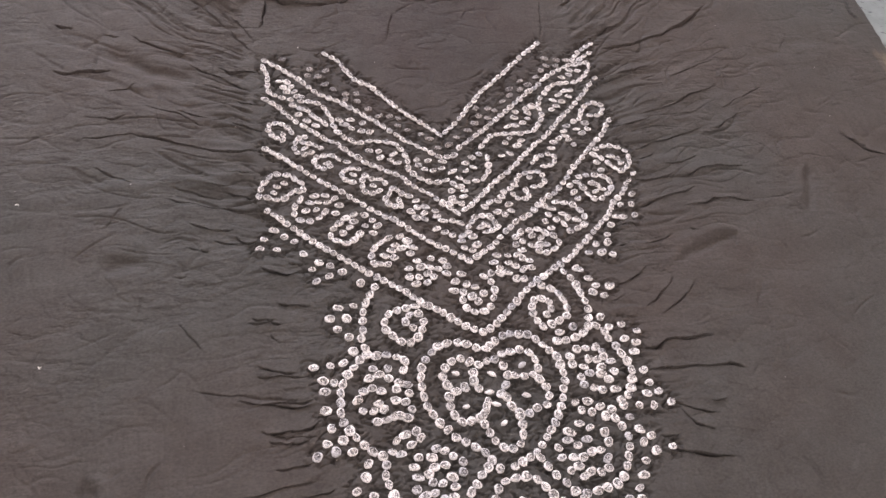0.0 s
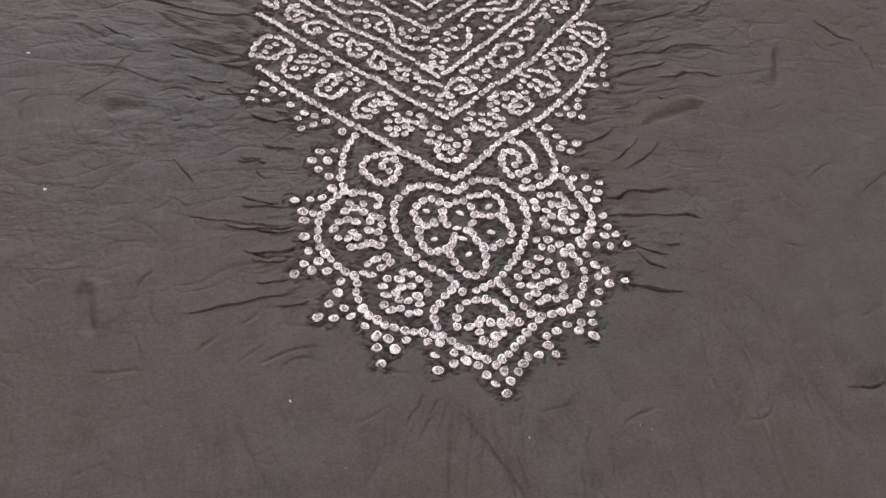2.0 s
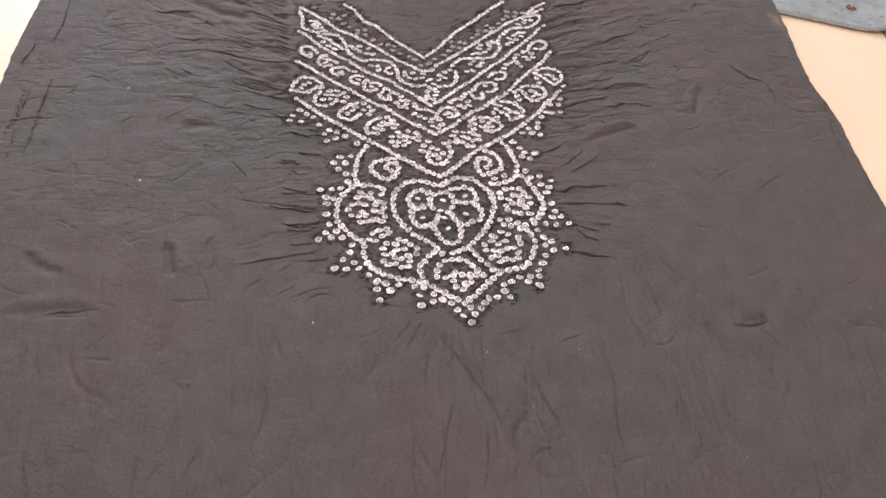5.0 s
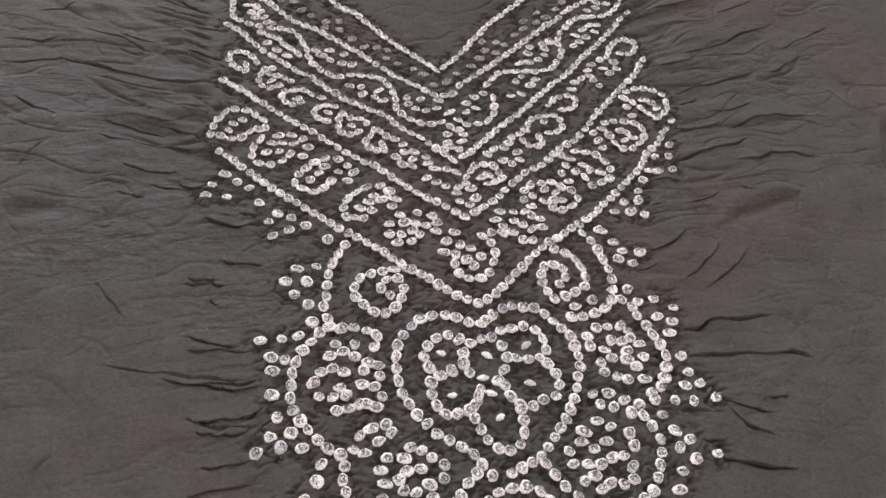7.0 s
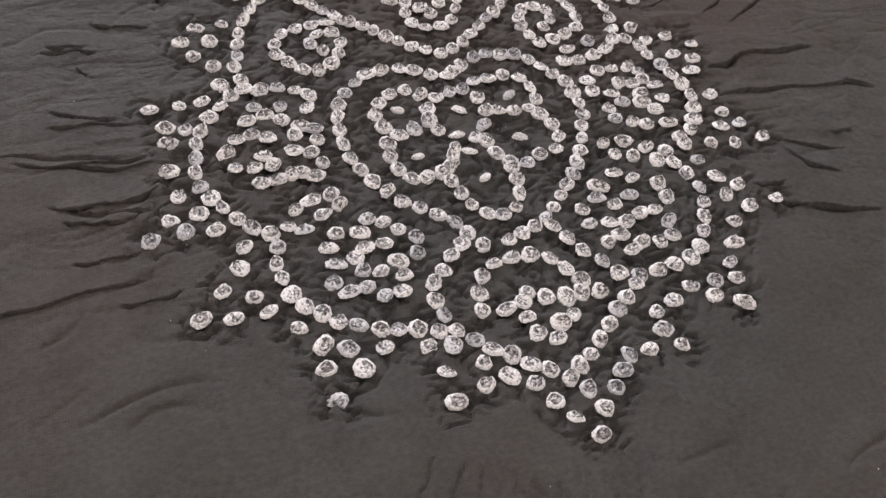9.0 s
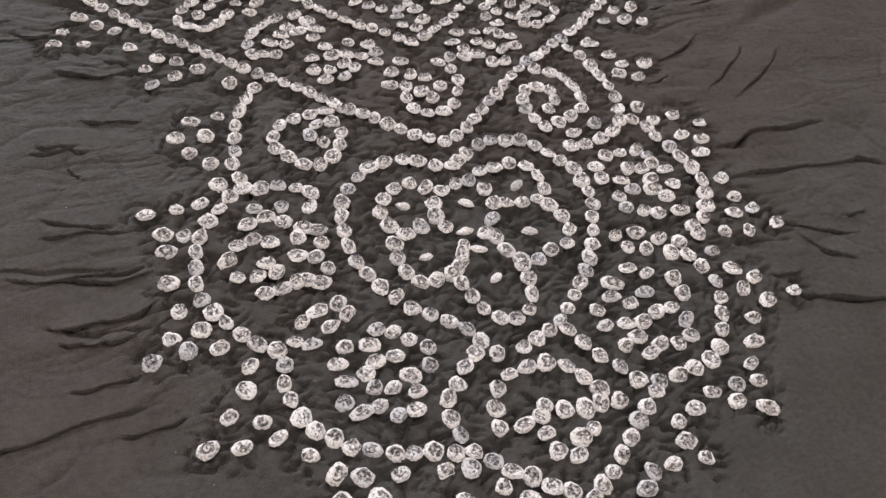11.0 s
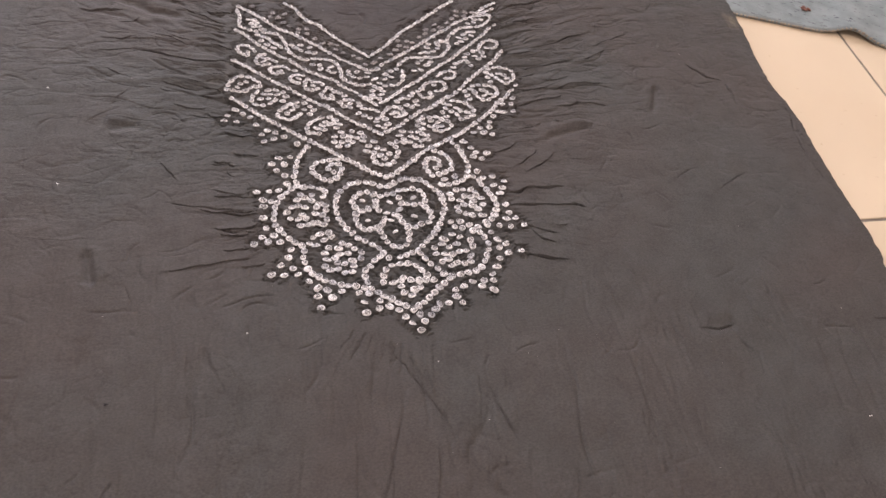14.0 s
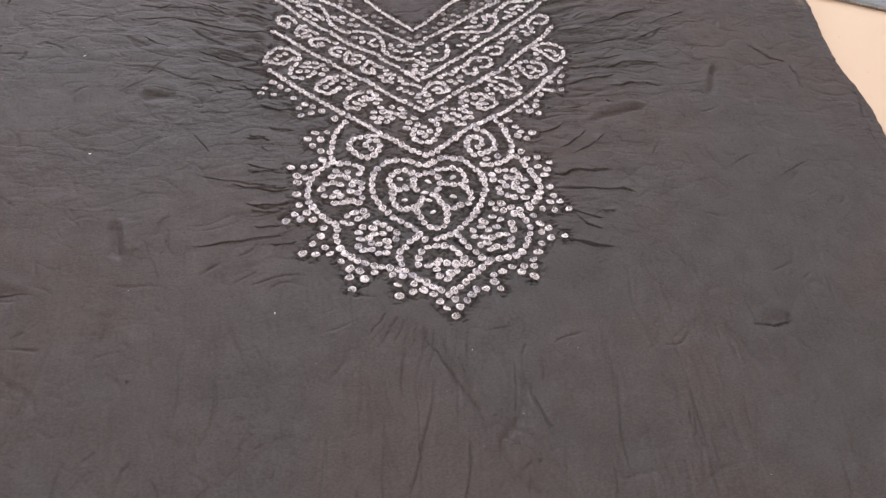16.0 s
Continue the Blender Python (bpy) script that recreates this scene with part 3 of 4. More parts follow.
crease(8, 7, [(-227, 499),(-210, 506),(-192, 513)])
crease(6, 6, [(-252, 503),(-238, 502),(-227, 499)])
crease(8, 8, [(-163, 507),(-152, 493),(-128, 490),(-95, 488)])
crease(4, 5, [(-86, 491),(-73, 491)])
crease(4, 4, [(-5, 488),(29, 485)])
crease(7, 7, [(35, 499),(61, 500),(72, 505),(100, 497),(133, 495),(145, 490)])
crease(6, 6, [(204, 492),(240, 485),(272, 480)])
crease(5, 8, [(-171, 491),(-174, 469),(-179, 447)])
crease(2, 4, [(67, 465),(58, 449)])
crease(1.5, 3, [(164, 484),(156, 446),(149, 410)])
crease(1.5, 3, [(-25, 464),(-37, 421)])
crease(4, 4, [(136, 66),(146, 68),(161, 74),(172, 82)])
crease(2.5, 3, [(125, 47),(140, 51)])
crease(2.5, 4, [(159, 35),(181, 53),(197, 65)])
crease(2.5, 4, [(173, 27),(197, 42),(219, 60)])
crease(7, 5, [(138, -4),(153, -4),(165, 1),(180, 2),(196, 2),(213, -1)])
crease(5, 4, [(139, -28),(157, -26),(178, -28),(203, -30),(221, -30),(234, -38)])
crease(3, 4, [(188, -65),(203, -65)])
crease(2.5, 3, [(135, 29),(147, 30)])
crease(5, 4, [(-201, 121),(-188, 117),(-177, 111),(-167, 114),(-160, 114)])
crease(4, 4, [(-221, 156),(-210, 151),(-201, 151)])
crease(2.5, 6, [(-212, 68),(-201, 67),(-191, 64)])
crease(3, 3, [(-176, 124),(-161, 121)])
crease(2.5, 3, [(-197, 51),(-192, 43)])
crease(4, 3, [(151, -61),(170, -69),(192, -77)])
crease(4, 4, [(157, -71),(166, -83),(181, -92)])
crease(6, 4, [(139, -104),(157, -109),(190, -118)])
crease(3, 3, [(129, -90),(147, -92)])
crease(3, 4, [(-216, 64),(-196, 63),(-187, 59)])
crease(3, 4, [(-213, -12),(-166, -17)])
crease(4, 4, [(-210, -39),(-172, -41),(-163, -38)])
crease(1.5, 5, [(-276, 71),(-254, 40)])
crease(1.8, 5.9, [(-40, -211),(-21, -243),(-5, -274),(10, -304),(17, -340)])
crease(1.2, 2.6, [(12, -214),(5, -267)])
crease(1.8, 3.2, [(1, -392),(-11, -453),(-7, -511),(2, -555)])
crease(1.2, 3.2, [(56, -270),(71, -315),(78, -344)])
crease(1.2, 3.2, [(217, -324),(214, -360)])
crease(1.8, 3.9, [(226, -408),(214, -483),(203, -552)])
crease(4, 4, [(315, -227),(338, -228),(356, -224)])
crease(2.4, 3.2, [(258, -505),(294, -508)])
crease(1.5, 3.2, [(-310, -376),(-308, -345),(-297, -336)])
crease(1.8, 3.9, [(-323, -515),(-312, -493)])
crease(1.8, 3.2, [(-490, -158),(-456, -152),(-414, -154)])
crease(1.2, 3.2, [(-266, 5),(-225, -5),(-164, -16)])
crease(1.8, 2.6, [(-208, -43),(-165, -49)])
crease(1.2, 3.2, [(154, -396),(147, -441)])
crease(1.2, 3.2, [(198, -278),(203, -301)])
crease(1.5, 5.2, [(-77, -306),(-84, -360),(-83, -411)])
crease(1.2, 4.5, [(-46, -301),(-49, -362),(-57, -413)])
crease(1.2, 3.9, [(-152, -406),(-136, -413),(-114, -412)])
crease(1.2, 3.9, [(-247, -309),(-244, -349)])
crease(4, 7, [(-534, 310),(-529, 354),(-529, 406),(-532, 447)])
crease(3, 6, [(-568, 270),(-558, 317)])
crease(4, 6, [(-530, 149),(-525, 201),(-520, 240)])
crease(2, 6, [(-493, 205),(-488, 221)])
crease(4, 4, [(472, 238),(489, 212),(515, 198)])
crease(2.5, 4, [(515, 198),(517, 167),(516, 144)])
crease(3.5, 6, [(586, 228),(582, 165),(575, 128),(566, 85),(564, 39),(568, 6),(577, -34),(581, -52)])
crease(1.5, 3, [(578, 120),(577, 60),(584, 30)])
crease(2.5, 4, [(548, -222),(579, -226)])
crease(2, 4, [(527, -234),(573, -241)])
crease(2.5, 4, [(-560, 323),(-562, 298),(-571, 272)])
crease(2.5, 4, [(-526, 164),(-531, 127),(-534, 94)])
crease(2, 4, [(-551, 220),(-555, 170),(-564, 123)])
crease(1.5, 4, [(-550, 138),(-554, 82)])
crease(2.5, 5, [(-556, 140),(-546, 202),(-545, 229)])
crease(5, 11, [(-349, -58),(-343, -88),(-337, -113)])
crease(2.6, 11, [(-510, -64),(-493, -86),(-460, -101)])
crease(3, 4, [(-212, 22),(-177, 10)])
crease(3, 4, [(-191, 81),(-159, 75)])
crease(3, 4, [(-206, -50),(-186, -51)])
crease(2.5, 4, [(-265, -100),(-236, -94),(-208, -90),(-168, -87)])
crease(4, 4, [(-227, -10),(-209, -13),(-183, -20),(-163, -21)])
crease(4, 4, [(-210, -40),(-191, -42)])
crease(4, 4, [(-197, -51),(-183, -53),(-172, -50)])
crease(3, 4, [(-213, 10),(-193, 10),(-171, 4)])
crease(3, 4, [(-202, -73),(-173, -72)])
crease(3, 5, [(-184, -98),(-157, -97)])
crease(2.4, 14, [(-518, -150),(-465, -152),(-417, -154)])
crease(2.4, 14, [(321, -227),(361, -226)])
crease(2.0, 16, [(-40, -211),(-21, -243),(-5, -274),(10, -304),(17, -340)])
crease(2, 18, [(228, -484),(251, -510),(272, -518)])
crease(1.5, 2.5, [(471, 400),(454, 374)])
crease(3, 3, [(470, 235),(486, 223),(494, 210)])
crease(2.5, 3, [(-5, -431),(-5, -471),(1, -526),(1, -584),(-2, -611)])
crease(1.6, 3, [(-31, -292),(-47, -344),(-60, -386)])
crease(1.6, 3, [(214, -316),(208, -362)])
crease(2.2, 3, [(216, -407),(216, -476),(208, -527),(209, -554)])
crease(1.6, 3, [(206, -586),(205, -626)])
crease(2.4, 3, [(-323, -547),(-321, -525),(-313, -504)])
crease(1.8, 3, [(-466, -329),(-459, -356),(-455, -389)])
crease(1.6, 3, [(-391, -438),(-390, -468),(-385, -500)])
crease(1.8, 3, [(-92, -444),(-89, -476),(-95, -512)])
crease(1.6, 3, [(-1, -333),(-7, -376),(-17, -403)])
crease(1.8, 3, [(61, -266),(70, -315),(82, -338)])
crease(1.6, 3, [(143, -430),(140, -456)])
crease(1.4, 3, [(-104, -369),(-112, -410),(-112, -449)])
crease(1.5, 3, [(74, -464),(68, -508)])
crease(1.5, 3, [(127, -371),(118, -428)])
crease(1.4, 3, [(-218, -465),(-201, -471)])
crease(1.4, 3, [(-282, -483),(-274, -502)])
crease(2.2, 4, [(231, -486),(255, -497),(279, -505)])
crease(2.2, 4, [(246, -505),(276, -515),(312, -516)])
crease(1.8, 4, [(277, -483),(279, -501)])
crease(1.8, 4, [(225, -475),(236, -483),(241, -494)])


# the pull of the knots: fine gathers that run out from the sides and the tip of the panel
gather = random.Random(11)
for i in range(16):
    a = radians(gather.uniform(-125, -50))
    x, y = 0.10 * math.cos(a) - 0.01, -0.11 + 0.10 * math.sin(a)
    length = 0.03 + 0.10 * gather.random() ** 2
    pts = [(x + length * j / 5 * math.cos(a) + gather.uniform(-0.002, 0.002), y + length * j / 5 * math.sin(a)) for j in range(6)]
    CREASES.append((gather.uniform(0.0003, 0.0011), gather.uniform(0.002, 0.0035), np.array(pts)))
# long soft folds that run down the skirt of the cloth
for i in range(60):
    x, y = gather.uniform(-0.55, 0.55), gather.uniform(-0.95, -0.2)
    length, lean = gather.uniform(0.06, 0.28), gather.uniform(-0.15, 0.15)
    pts = [(x + lean * length * j / 6 + gather.uniform(-0.004, 0.004), y - length * j / 6) for j in range(7)]
    CREASES.append((gather.uniform(0.0003, 0.0010), gather.uniform(0.003, 0.005), np.array(pts)))
for i in range(40):
    side = gather.choice((-1, 1))
    x, y = side * gather.uniform(0.2, 0.56), gather.uniform(-0.9, 0.48)
    length, a = gather.uniform(0.02, 0.07), gather.uniform(0, math.pi)
    pts = [(x + length * j / 4 * math.cos(a) + gather.uniform(-0.003, 0.003), y + length * j / 4 * math.sin(a) + gather.uniform(-0.003, 0.003)) for j in range(5)]
    CREASES.append((gather.uniform(0.0003, 0.0009), gather.uniform(0.002, 0.004), np.array(pts)))

CX0, CX1, CY0, CY1 = -0.585, 0.585, -1.10, 0.512


def lines(*stretches):
    """Grid lines: for each stretch (from, to, step)."""
    return np.unique(np.concatenate([np.linspace(a, b, round((b - a) / step) + 1) for a, b, step in stretches]).round(6))


gx = lines((CX0, -0.42, 0.0018), (-0.42, 0.42, 0.00125), (0.42, CX1, 0.0018))
gy = lines((CY0, -0.70, 0.005), (-0.70, -0.25, 0.002), (-0.25, CY1, 0.0009))
GX, GY = np.meshgrid(gx, gy)
HZ = np.zeros_like(GX)


def waves(x, y, seed, base, count, lo, hi):
    """Smooth random relief: a sum of plane waves with wavelengths from lo to hi metres."""
    r = np.random.RandomState(seed)
    z = np.zeros_like(x)
    for k in range(count):
        a, w = r.uniform(0, 2 * math.pi), r.uniform(lo, hi)
        z += np.sin((x * math.cos(a) + y * math.sin(a)) * 2 * math.pi / w + r.uniform(0, 6.28)) / count ** 0.5
    return z * base


HZ += waves(GX, GY, 1, 0.0012, 10, 0.12, 0.45) + waves(GX, GY, 2, 0.0003, 16, 0.02, 0.06)


def valleys(phase, width, mask, depth):
    """Thin sunk lines where the phase passes whole numbers, with softly rounded cloth between them."""
    f = np.abs(phase - np.round(phase))
    return -1.5 * depth * np.clip(mask, 0, 1) * np.exp(-(f / width) ** 2)


# gathers fan out to both sides from the tied panel; the skirt hangs in upright folds, crossed by faint crumples
away = np.abs(GX + 0.005) - np.interp(GY, (-0.2, -0.05, 0.08, 0.14, 0.20), (0.08, 0.145, 0.125, 0.165, 0.20))
out = np.clip(away, 0, 1)
fan = (GY - 0.08) / (np.abs(GX) + 0.40) * 0.62
pull = np.clip(away / 0.012 + 1, 0, 1) * np.clip((GY + 0.19) / 0.12, 0, 1) * np.clip(GY / 0.22, 0.28, 1)
for k, (across, length, depth, reach) in enumerate(((0.016, 0.14, 0.0024, 0.12), (0.028, 0.26, 0.0028, 0.18), (0.010, 0.09, 0.0015, 0.08))):
    n = waves(fan / across + 0.25 * waves(GX, GY, 25 + k, 1, 8, 0.03, 0.12), GX / length, 20 + k, 1, 18, 0.75, 1.5)
    patch = np.clip(waves(fan / 0.05, GX / 0.12, 30 + k, 1, 12, 0.7, 1.6) + 0.25, 0, 1)
    HZ += pull * np.exp(-out / reach) * depth * (0.45 * n - 1.3 * patch * np.exp(-(n / 0.14) ** 2))
skirt = np.clip((-0.12 - GY) / 0.12, 0, 1)
for k, (wl, wob, depth) in enumerate(((0.045, 0.016, 0.0010), (0.07, 0.03, 0.0014), (0.025, 0.012, 0.0006))):
    ph = (GX * (1 + 0.25 * (GY + 0.3)) + waves(GX, GY * 0.4, 40 + k, wob, 9, 0.05, 0.22)) / wl
    patch = waves(GX * 1.5, GY * 0.6, 50 + k, 0.9, 12, 0.05, 0.2) + 0.2
    HZ += valleys(ph, 0.10 * 0.025 / wl + 0.02, patch, depth * 0.9) * skirt
for k in range(4):
    a = 0.8 * k + 0.3
    ph = (GX * math.cos(a) + GY * math.sin(a) + waves(GX, GY, 60 + k, 0.02, 9, 0.05, 0.2)) / 0.055
    patch = waves(GX, GY, 70 + k, 0.9, 14, 0.04, 0.14) - 0.4
    HZ += valleys(ph, 0.04, patch, 0.0009)

RX = waves(GX, GY, 15, 0.0007, 10, 0.012, 0.05)
RY = waves(GX, GY, 16, 0.0007, 10, 0.012, 0.05)
DX, DY = np.zeros_like(HZ), np.zeros_like(HZ)      # how far the lips of the folds lap over
for depth, width, line in CREASES:
    reach = width * 4
    if line[-1, 0] < line[0, 0]:
        line = line[::-1]
    i0, i1 = np.searchsorted(gx, [line[:, 0].min() - reach, line[:, 0].max() + reach])
    j0, j1 = np.searchsorted(gy, [line[:, 1].min() - reach, line[:, 1].max() + reach])
    if i1 <= i0 or j1 <= j0:
        continue
    X, Y = GX[j0:j1, i0:i1] + RX[j0:j1, i0:i1], GY[j0:j1, i0:i1] + RY[j0:j1, i0:i1]
    best, side, where, nx, ny = np.full(X.shape, 9.0), np.zeros(X.shape), np.zeros(X.shape), np.zeros(X.shape), np.zeros(X.shape)
    total = len(line) - 1
    for k, (a, b) in enumerate(zip(line, line[1:])):
        d = b - a
        ll = max(d @ d, 1e-9)
        u = np.clip(((X - a[0]) * d[0] + (Y - a[1]) * d[1]) / ll, 0, 1)
        ex, ey = X - a[0] - u * d[0], Y - a[1] - u * d[1]
        dist = np.hypot(ex, ey)
        near = dist < best
        best = np.where(near, dist, best)
        side = np.where(near, np.sign(d[0] * ey - d[1] * ex) * dist, side)
        where = np.where(near, (k + u) / total, where)
        nx, ny = np.where(near, d[1] / ll ** 0.5, nx), np.where(near, -d[0] / ll ** 0.5, ny)
    taper = np.clip(np.minimum(where, 1 - where) * 5 + 0.12, 0, 1)
    w = width * (0.45 + 0.55 * taper)
    if width >= 0.010:      # a soft hollow
        shape = -np.exp(-(best / (0.55 * w)) ** 2) + 0.5 * np.exp(-((side - 1.1 * w) / (0.7 * w)) ** 2)
    else:                   # a sharp fold: a thin slit below a raised lip
        loose = line[:, 1].mean() < -0.17      # the skirt lies in softer folds
        slit = 0.0019 if loose else min(max(0.40 * depth, 0.28 * width, 0.0014), 0.0026)
        slit = slit * (0.5 + 0.5 * taper) * (0.85 + 0.40 * np.sin(where * 10 + width * 7000 + depth * 3000))
        drop = np.where(side < 0, np.exp(-(side / slit) ** 2), 0)
        rise = np.where(side > 0, np.exp(-np.abs(side) / (1.3 * w)), 0)
        shape = np.minimum(1, 0.0052 / depth) * (0.34 * rise - 1.75 * drop) * (0.60 if loose and depth < 0.003 else 1)
        over = (0.3 if loose else 1) * np.minimum(0.6 * depth, 0.0022) * taper * np.where(side > 0, np.exp(-(side / (1.3 * w)) ** 2), 0)
        DX[j0:j1, i0:i1] += over * nx
        DY[j0:j1, i0:i1] += over * ny
    HZ[j0:j1, i0:i1] += depth * taper * shape
panel, tied = np.zeros_like(HZ), np.zeros_like(HZ)
for motif, x, y, ang, la, wa, solid in KNOTS:
    x, y = x * 0.001, y * 0.001
    i0, i1 = np.searchsorted(gx, [x - 0.024, x + 0.024])
    j0, j1 = np.searchsorted(gy, [y - 0.024, y + 0.024])
    X, Y = GX[j0:j1, i0:i1] - x, GY[j0:j1, i0:i1] - y
    r2 = X * X + Y * Y
    tied[j0:j1, i0:i1] = np.maximum(tied[j0:j1, i0:i1], np.exp(-r2 / 0.0050 ** 2))
    panel[j0:j1, i0:i1] = np.maximum(panel[j0:j1, i0:i1], np.exp(-r2 / 0.0105 ** 2))
free = 1 - tied
HZ += panel * free * (waves(GX, GY, 5, 0.0003, 24, 0.006, 0.014) - 0.0008)
for k, (across, length, tilt) in enumerate(((0.0075, 0.020, 0.25), (0.0065, 0.014, -0.35), (0.009, 0.016, 0.05))):
    n = waves((GY + tilt * GX) / across, GX / length, 80 + k, 1, 20, 0.8, 1.5)
    patch = np.clip(1.6 * waves(GX, GY, 90 + k, 1, 14, 0.010, 0.035) + 0.35, 0, 1)
    HZ -= 0.0062 * patch * np.exp(-(n / 0.24) ** 2) * np.clip(panel * 1.4 - 0.2, 0, 1) * free
# the folded top hem, and the sides settling onto the floor
HZ += 0.008 * np.exp(-((GY - 0.502) / 0.008) ** 2) * (0.6 + 0.4 * np.sin(GX * 31))
settle = np.clip(np.minimum(GX - CX0, CX1 - GX) / 0.02, 0, 1)
HZ = np.maximum((HZ + 0.003) * (0.35 + 0.65 * settle) - 0.003, FLOOR_Z + 0.0016)


def height(x, y):
    return float(HZ[min(np.searchsorted(gy, y), len(gy) - 1), min(np.searchsorted(gx, x), len(gx) - 1)])


def build_cloth():
    ny, nx = HZ.shape
    right = np.interp(GY, (-1.1, -0.40, -0.20, -0.165, -0.155, -0.148, -0.10, -0.045, 0.05, 0.10, 0.147, 0.186, 0.25, 0.30, 0.36, 0.45),
                      (0.583, 0.588, 0.589, 0.588, 0.588, 0.591, 0.595, 0.593, 0.595, 0.599, 0.597, 0.590, 0.593, 0.600, 0.605, 0.608)) - CX1
    left = np.interp(GY, (-1.1, 0.229, 0.30, 0.361, 0.425, 0.51), (-0.588, -0.588, -0.582, -0.573, -0.563, -0.555)) - CX0
    ex = GX + np.where(GX > 0, right, left) * np.clip((np.abs(GX) - 0.50) / 0.085, 0, 1)
    ex += np.where(np.abs(GX) > 0.57, 1, 0) * waves(GX * 0.02 + np.sign(GX), GY, 19, 0.0006, 9, 0.008, 0.03)
    upper = np.interp(GX, (-0.36, -0.294, -0.263, -0.238, -0.206, -0.195, -0.188, -0.156, -0.148, -0.084, -0.059, -0.034, 0.005, 0.165, 0.325),
                      (0.566, 0.528, 0.511, 0.506, 0.496, 0.500, 0.512, 0.505, 0.502, 0.503, 0.508, 0.510, 0.511, 0.513, 0.566)) - CY1
    ey = GY + np.clip((GY - 0.40) / 0.11, 0, 1) * (upper + 0.0006 * np.sin(GX * 310))
    top = np.stack([ex + DX, ey + DY, HZ], -1).reshape(-1, 3)
    rim = np.concatenate([np.arange(nx), (np.arange(1, ny)) * nx + nx - 1, (ny - 1) * nx + np.arange(nx - 2, -1, -1), np.arange(ny - 2, 0, -1) * nx])
    low = top[rim] - np.array((0, 0, 0.0014))
    verts = np.concatenate([top, low])
    a = (np.arange(ny - 1)[:, None] * nx + np.arange(nx - 1)[None]).ravel()
    quads = np.stack([a, a + 1, a + nx + 1, a + nx], -1)
    r = np.arange(len(rim))
    r2 = (r + 1) % len(rim)
    skirt = np.stack([rim[r2], rim[r], len(top) + r, len(top) + r2], -1)
    quads = np.concatenate([quads, skirt])
    me = bpy.data.meshes.new("dyed_cloth")
    me.vertices.add(len(verts))
    me.vertices.foreach_set("co", verts.astype(np.float32).ravel())
    me.loops.add(quads.size)
    me.loops.foreach_set("vertex_index", quads.astype(np.int32).ravel())
    me.polygons.add(len(quads))
    me.polygons.foreach_set("loop_start", np.arange(0, quads.size, 4, dtype=np.int32))
    me.polygons.foreach_set("use_smooth", np.ones(len(quads), dtype=bool))
    me.update()
    me.validate()
    me.materials.append(COTTON)
    return tagged(new("dyed_cloth", me), "dark grey-brown tie-dyed cotton cloth, crumpled, spread on the tiles", "cloth")


cloth = build_cloth()

# ---- knots: puckered undyed rings round a small dyed eye ----
SEG = 11


def knot_shape(seed, solid):
    """Vertices, faces and dark faces of one knot of unit size: a crumpled rim, a broken dark crease, a nub off the middle."""
    r = random.Random(seed)
    hole = r.uniform(0.38, 0.54)
    off, way = r.uniform(0.02, 0.12), r.uniform(0, 6.28)
    rings = ((1.08, -0.22), (0.92, 0.10), (0.74, 0.38), (hole, 0.02), (hole * 0.5, 0.20))
    if solid:
        rings = ((1.0, -0.3), (0.85, 0.15), (0.6, 0.34), (0.4, 0.30), (0.2, 0.38))
    pull = [1 + 0.07 * math.cos(k * 2.1 * way) for k in (1, 2)]
    rough = [r.uniform(0.72, 1.24) for i in range(SEG)]
    corner = [0.6 * rough[i] + 0.2 * (rough[i - 1] + rough[(i + 1) % SEG]) for i in range(SEG)]
    fold = [r.uniform(-1, 1) * (1 if i % 2 else 1.6) for i in range(SEG)]
    vs = []
    for k, (rad, z) in enumerate(rings):
        for i in range(SEG):
            a = 2 * math.pi * i / SEG + r.uniform(-0.14, 0.14) + 0.10 * k
            q = rad * (corner[i] if k < 2 else 0.5 * corner[i] + 0.5 * r.uniform(0.75, 1.25))
            lean = off * (0, 0, 0.5, 1.0, 1.4)[k]
            pleat = (0, 0.13, 0.18, 0.12, 0.12)[k] * fold[i]
            vs.append((0.5 * q * pull[0] * math.cos(a) + lean * math.cos(way), 0.5 * q * pull[1] * math.sin(a) + lean * math.sin(way),
                       z + pleat + r.uniform(-0.08, 0.08) * (k > 0)))
    vs.append((1.4 * off * math.cos(way), 1.4 * off * math.sin(way), 0.34 if solid else 0.10))
    fs, dark = [], []
    start, span = r.randrange(SEG), r.randrange(6, 12)
    for k in range(len(rings) - 1):
        for i in range(SEG):
            j = (i + 1) % SEG
            fs.append((k * SEG + i, k * SEG + j, (k + 1) * SEG + j, (k + 1) * SEG + i))
            dark.append(not solid and ((k == 2 and (i - start) % SEG < span and r.random() < 0.9) or (k == 3 and r.random() < 0.75)))
    last = (len(rings) - 1) * SEG
    for i in range(SEG):
        fs.append((last + i, last + (i + 1) % SEG, len(vs) - 1))
        dark.append(not solid and r.random() < 0.5)
    return vs, fs, dark


def knot_mesh(name, pieces, cotton=None):
    """One mesh from pieces (shape, matrix)."""
    vs, fs, eye = [], [], []
    for (kv, kf, dark), m in pieces:
        o = len(vs)
        vs += [m @ Vector(v) for v in kv]
        fs += [tuple(o + i for i in f) for f in kf]
        eye += dark
    me = bpy.data.meshes.new(name)
    me.from_pydata(vs, [], fs)
    me.materials.append(cotton or WHITE)
    me.materials.append(CENTRE)
    me.polygons.foreach_set("material_index", eye)
    me.polygons.foreach_set("use_smooth", [i % 7 > 0 for i in range(len(fs))])
    me.update()
    return me


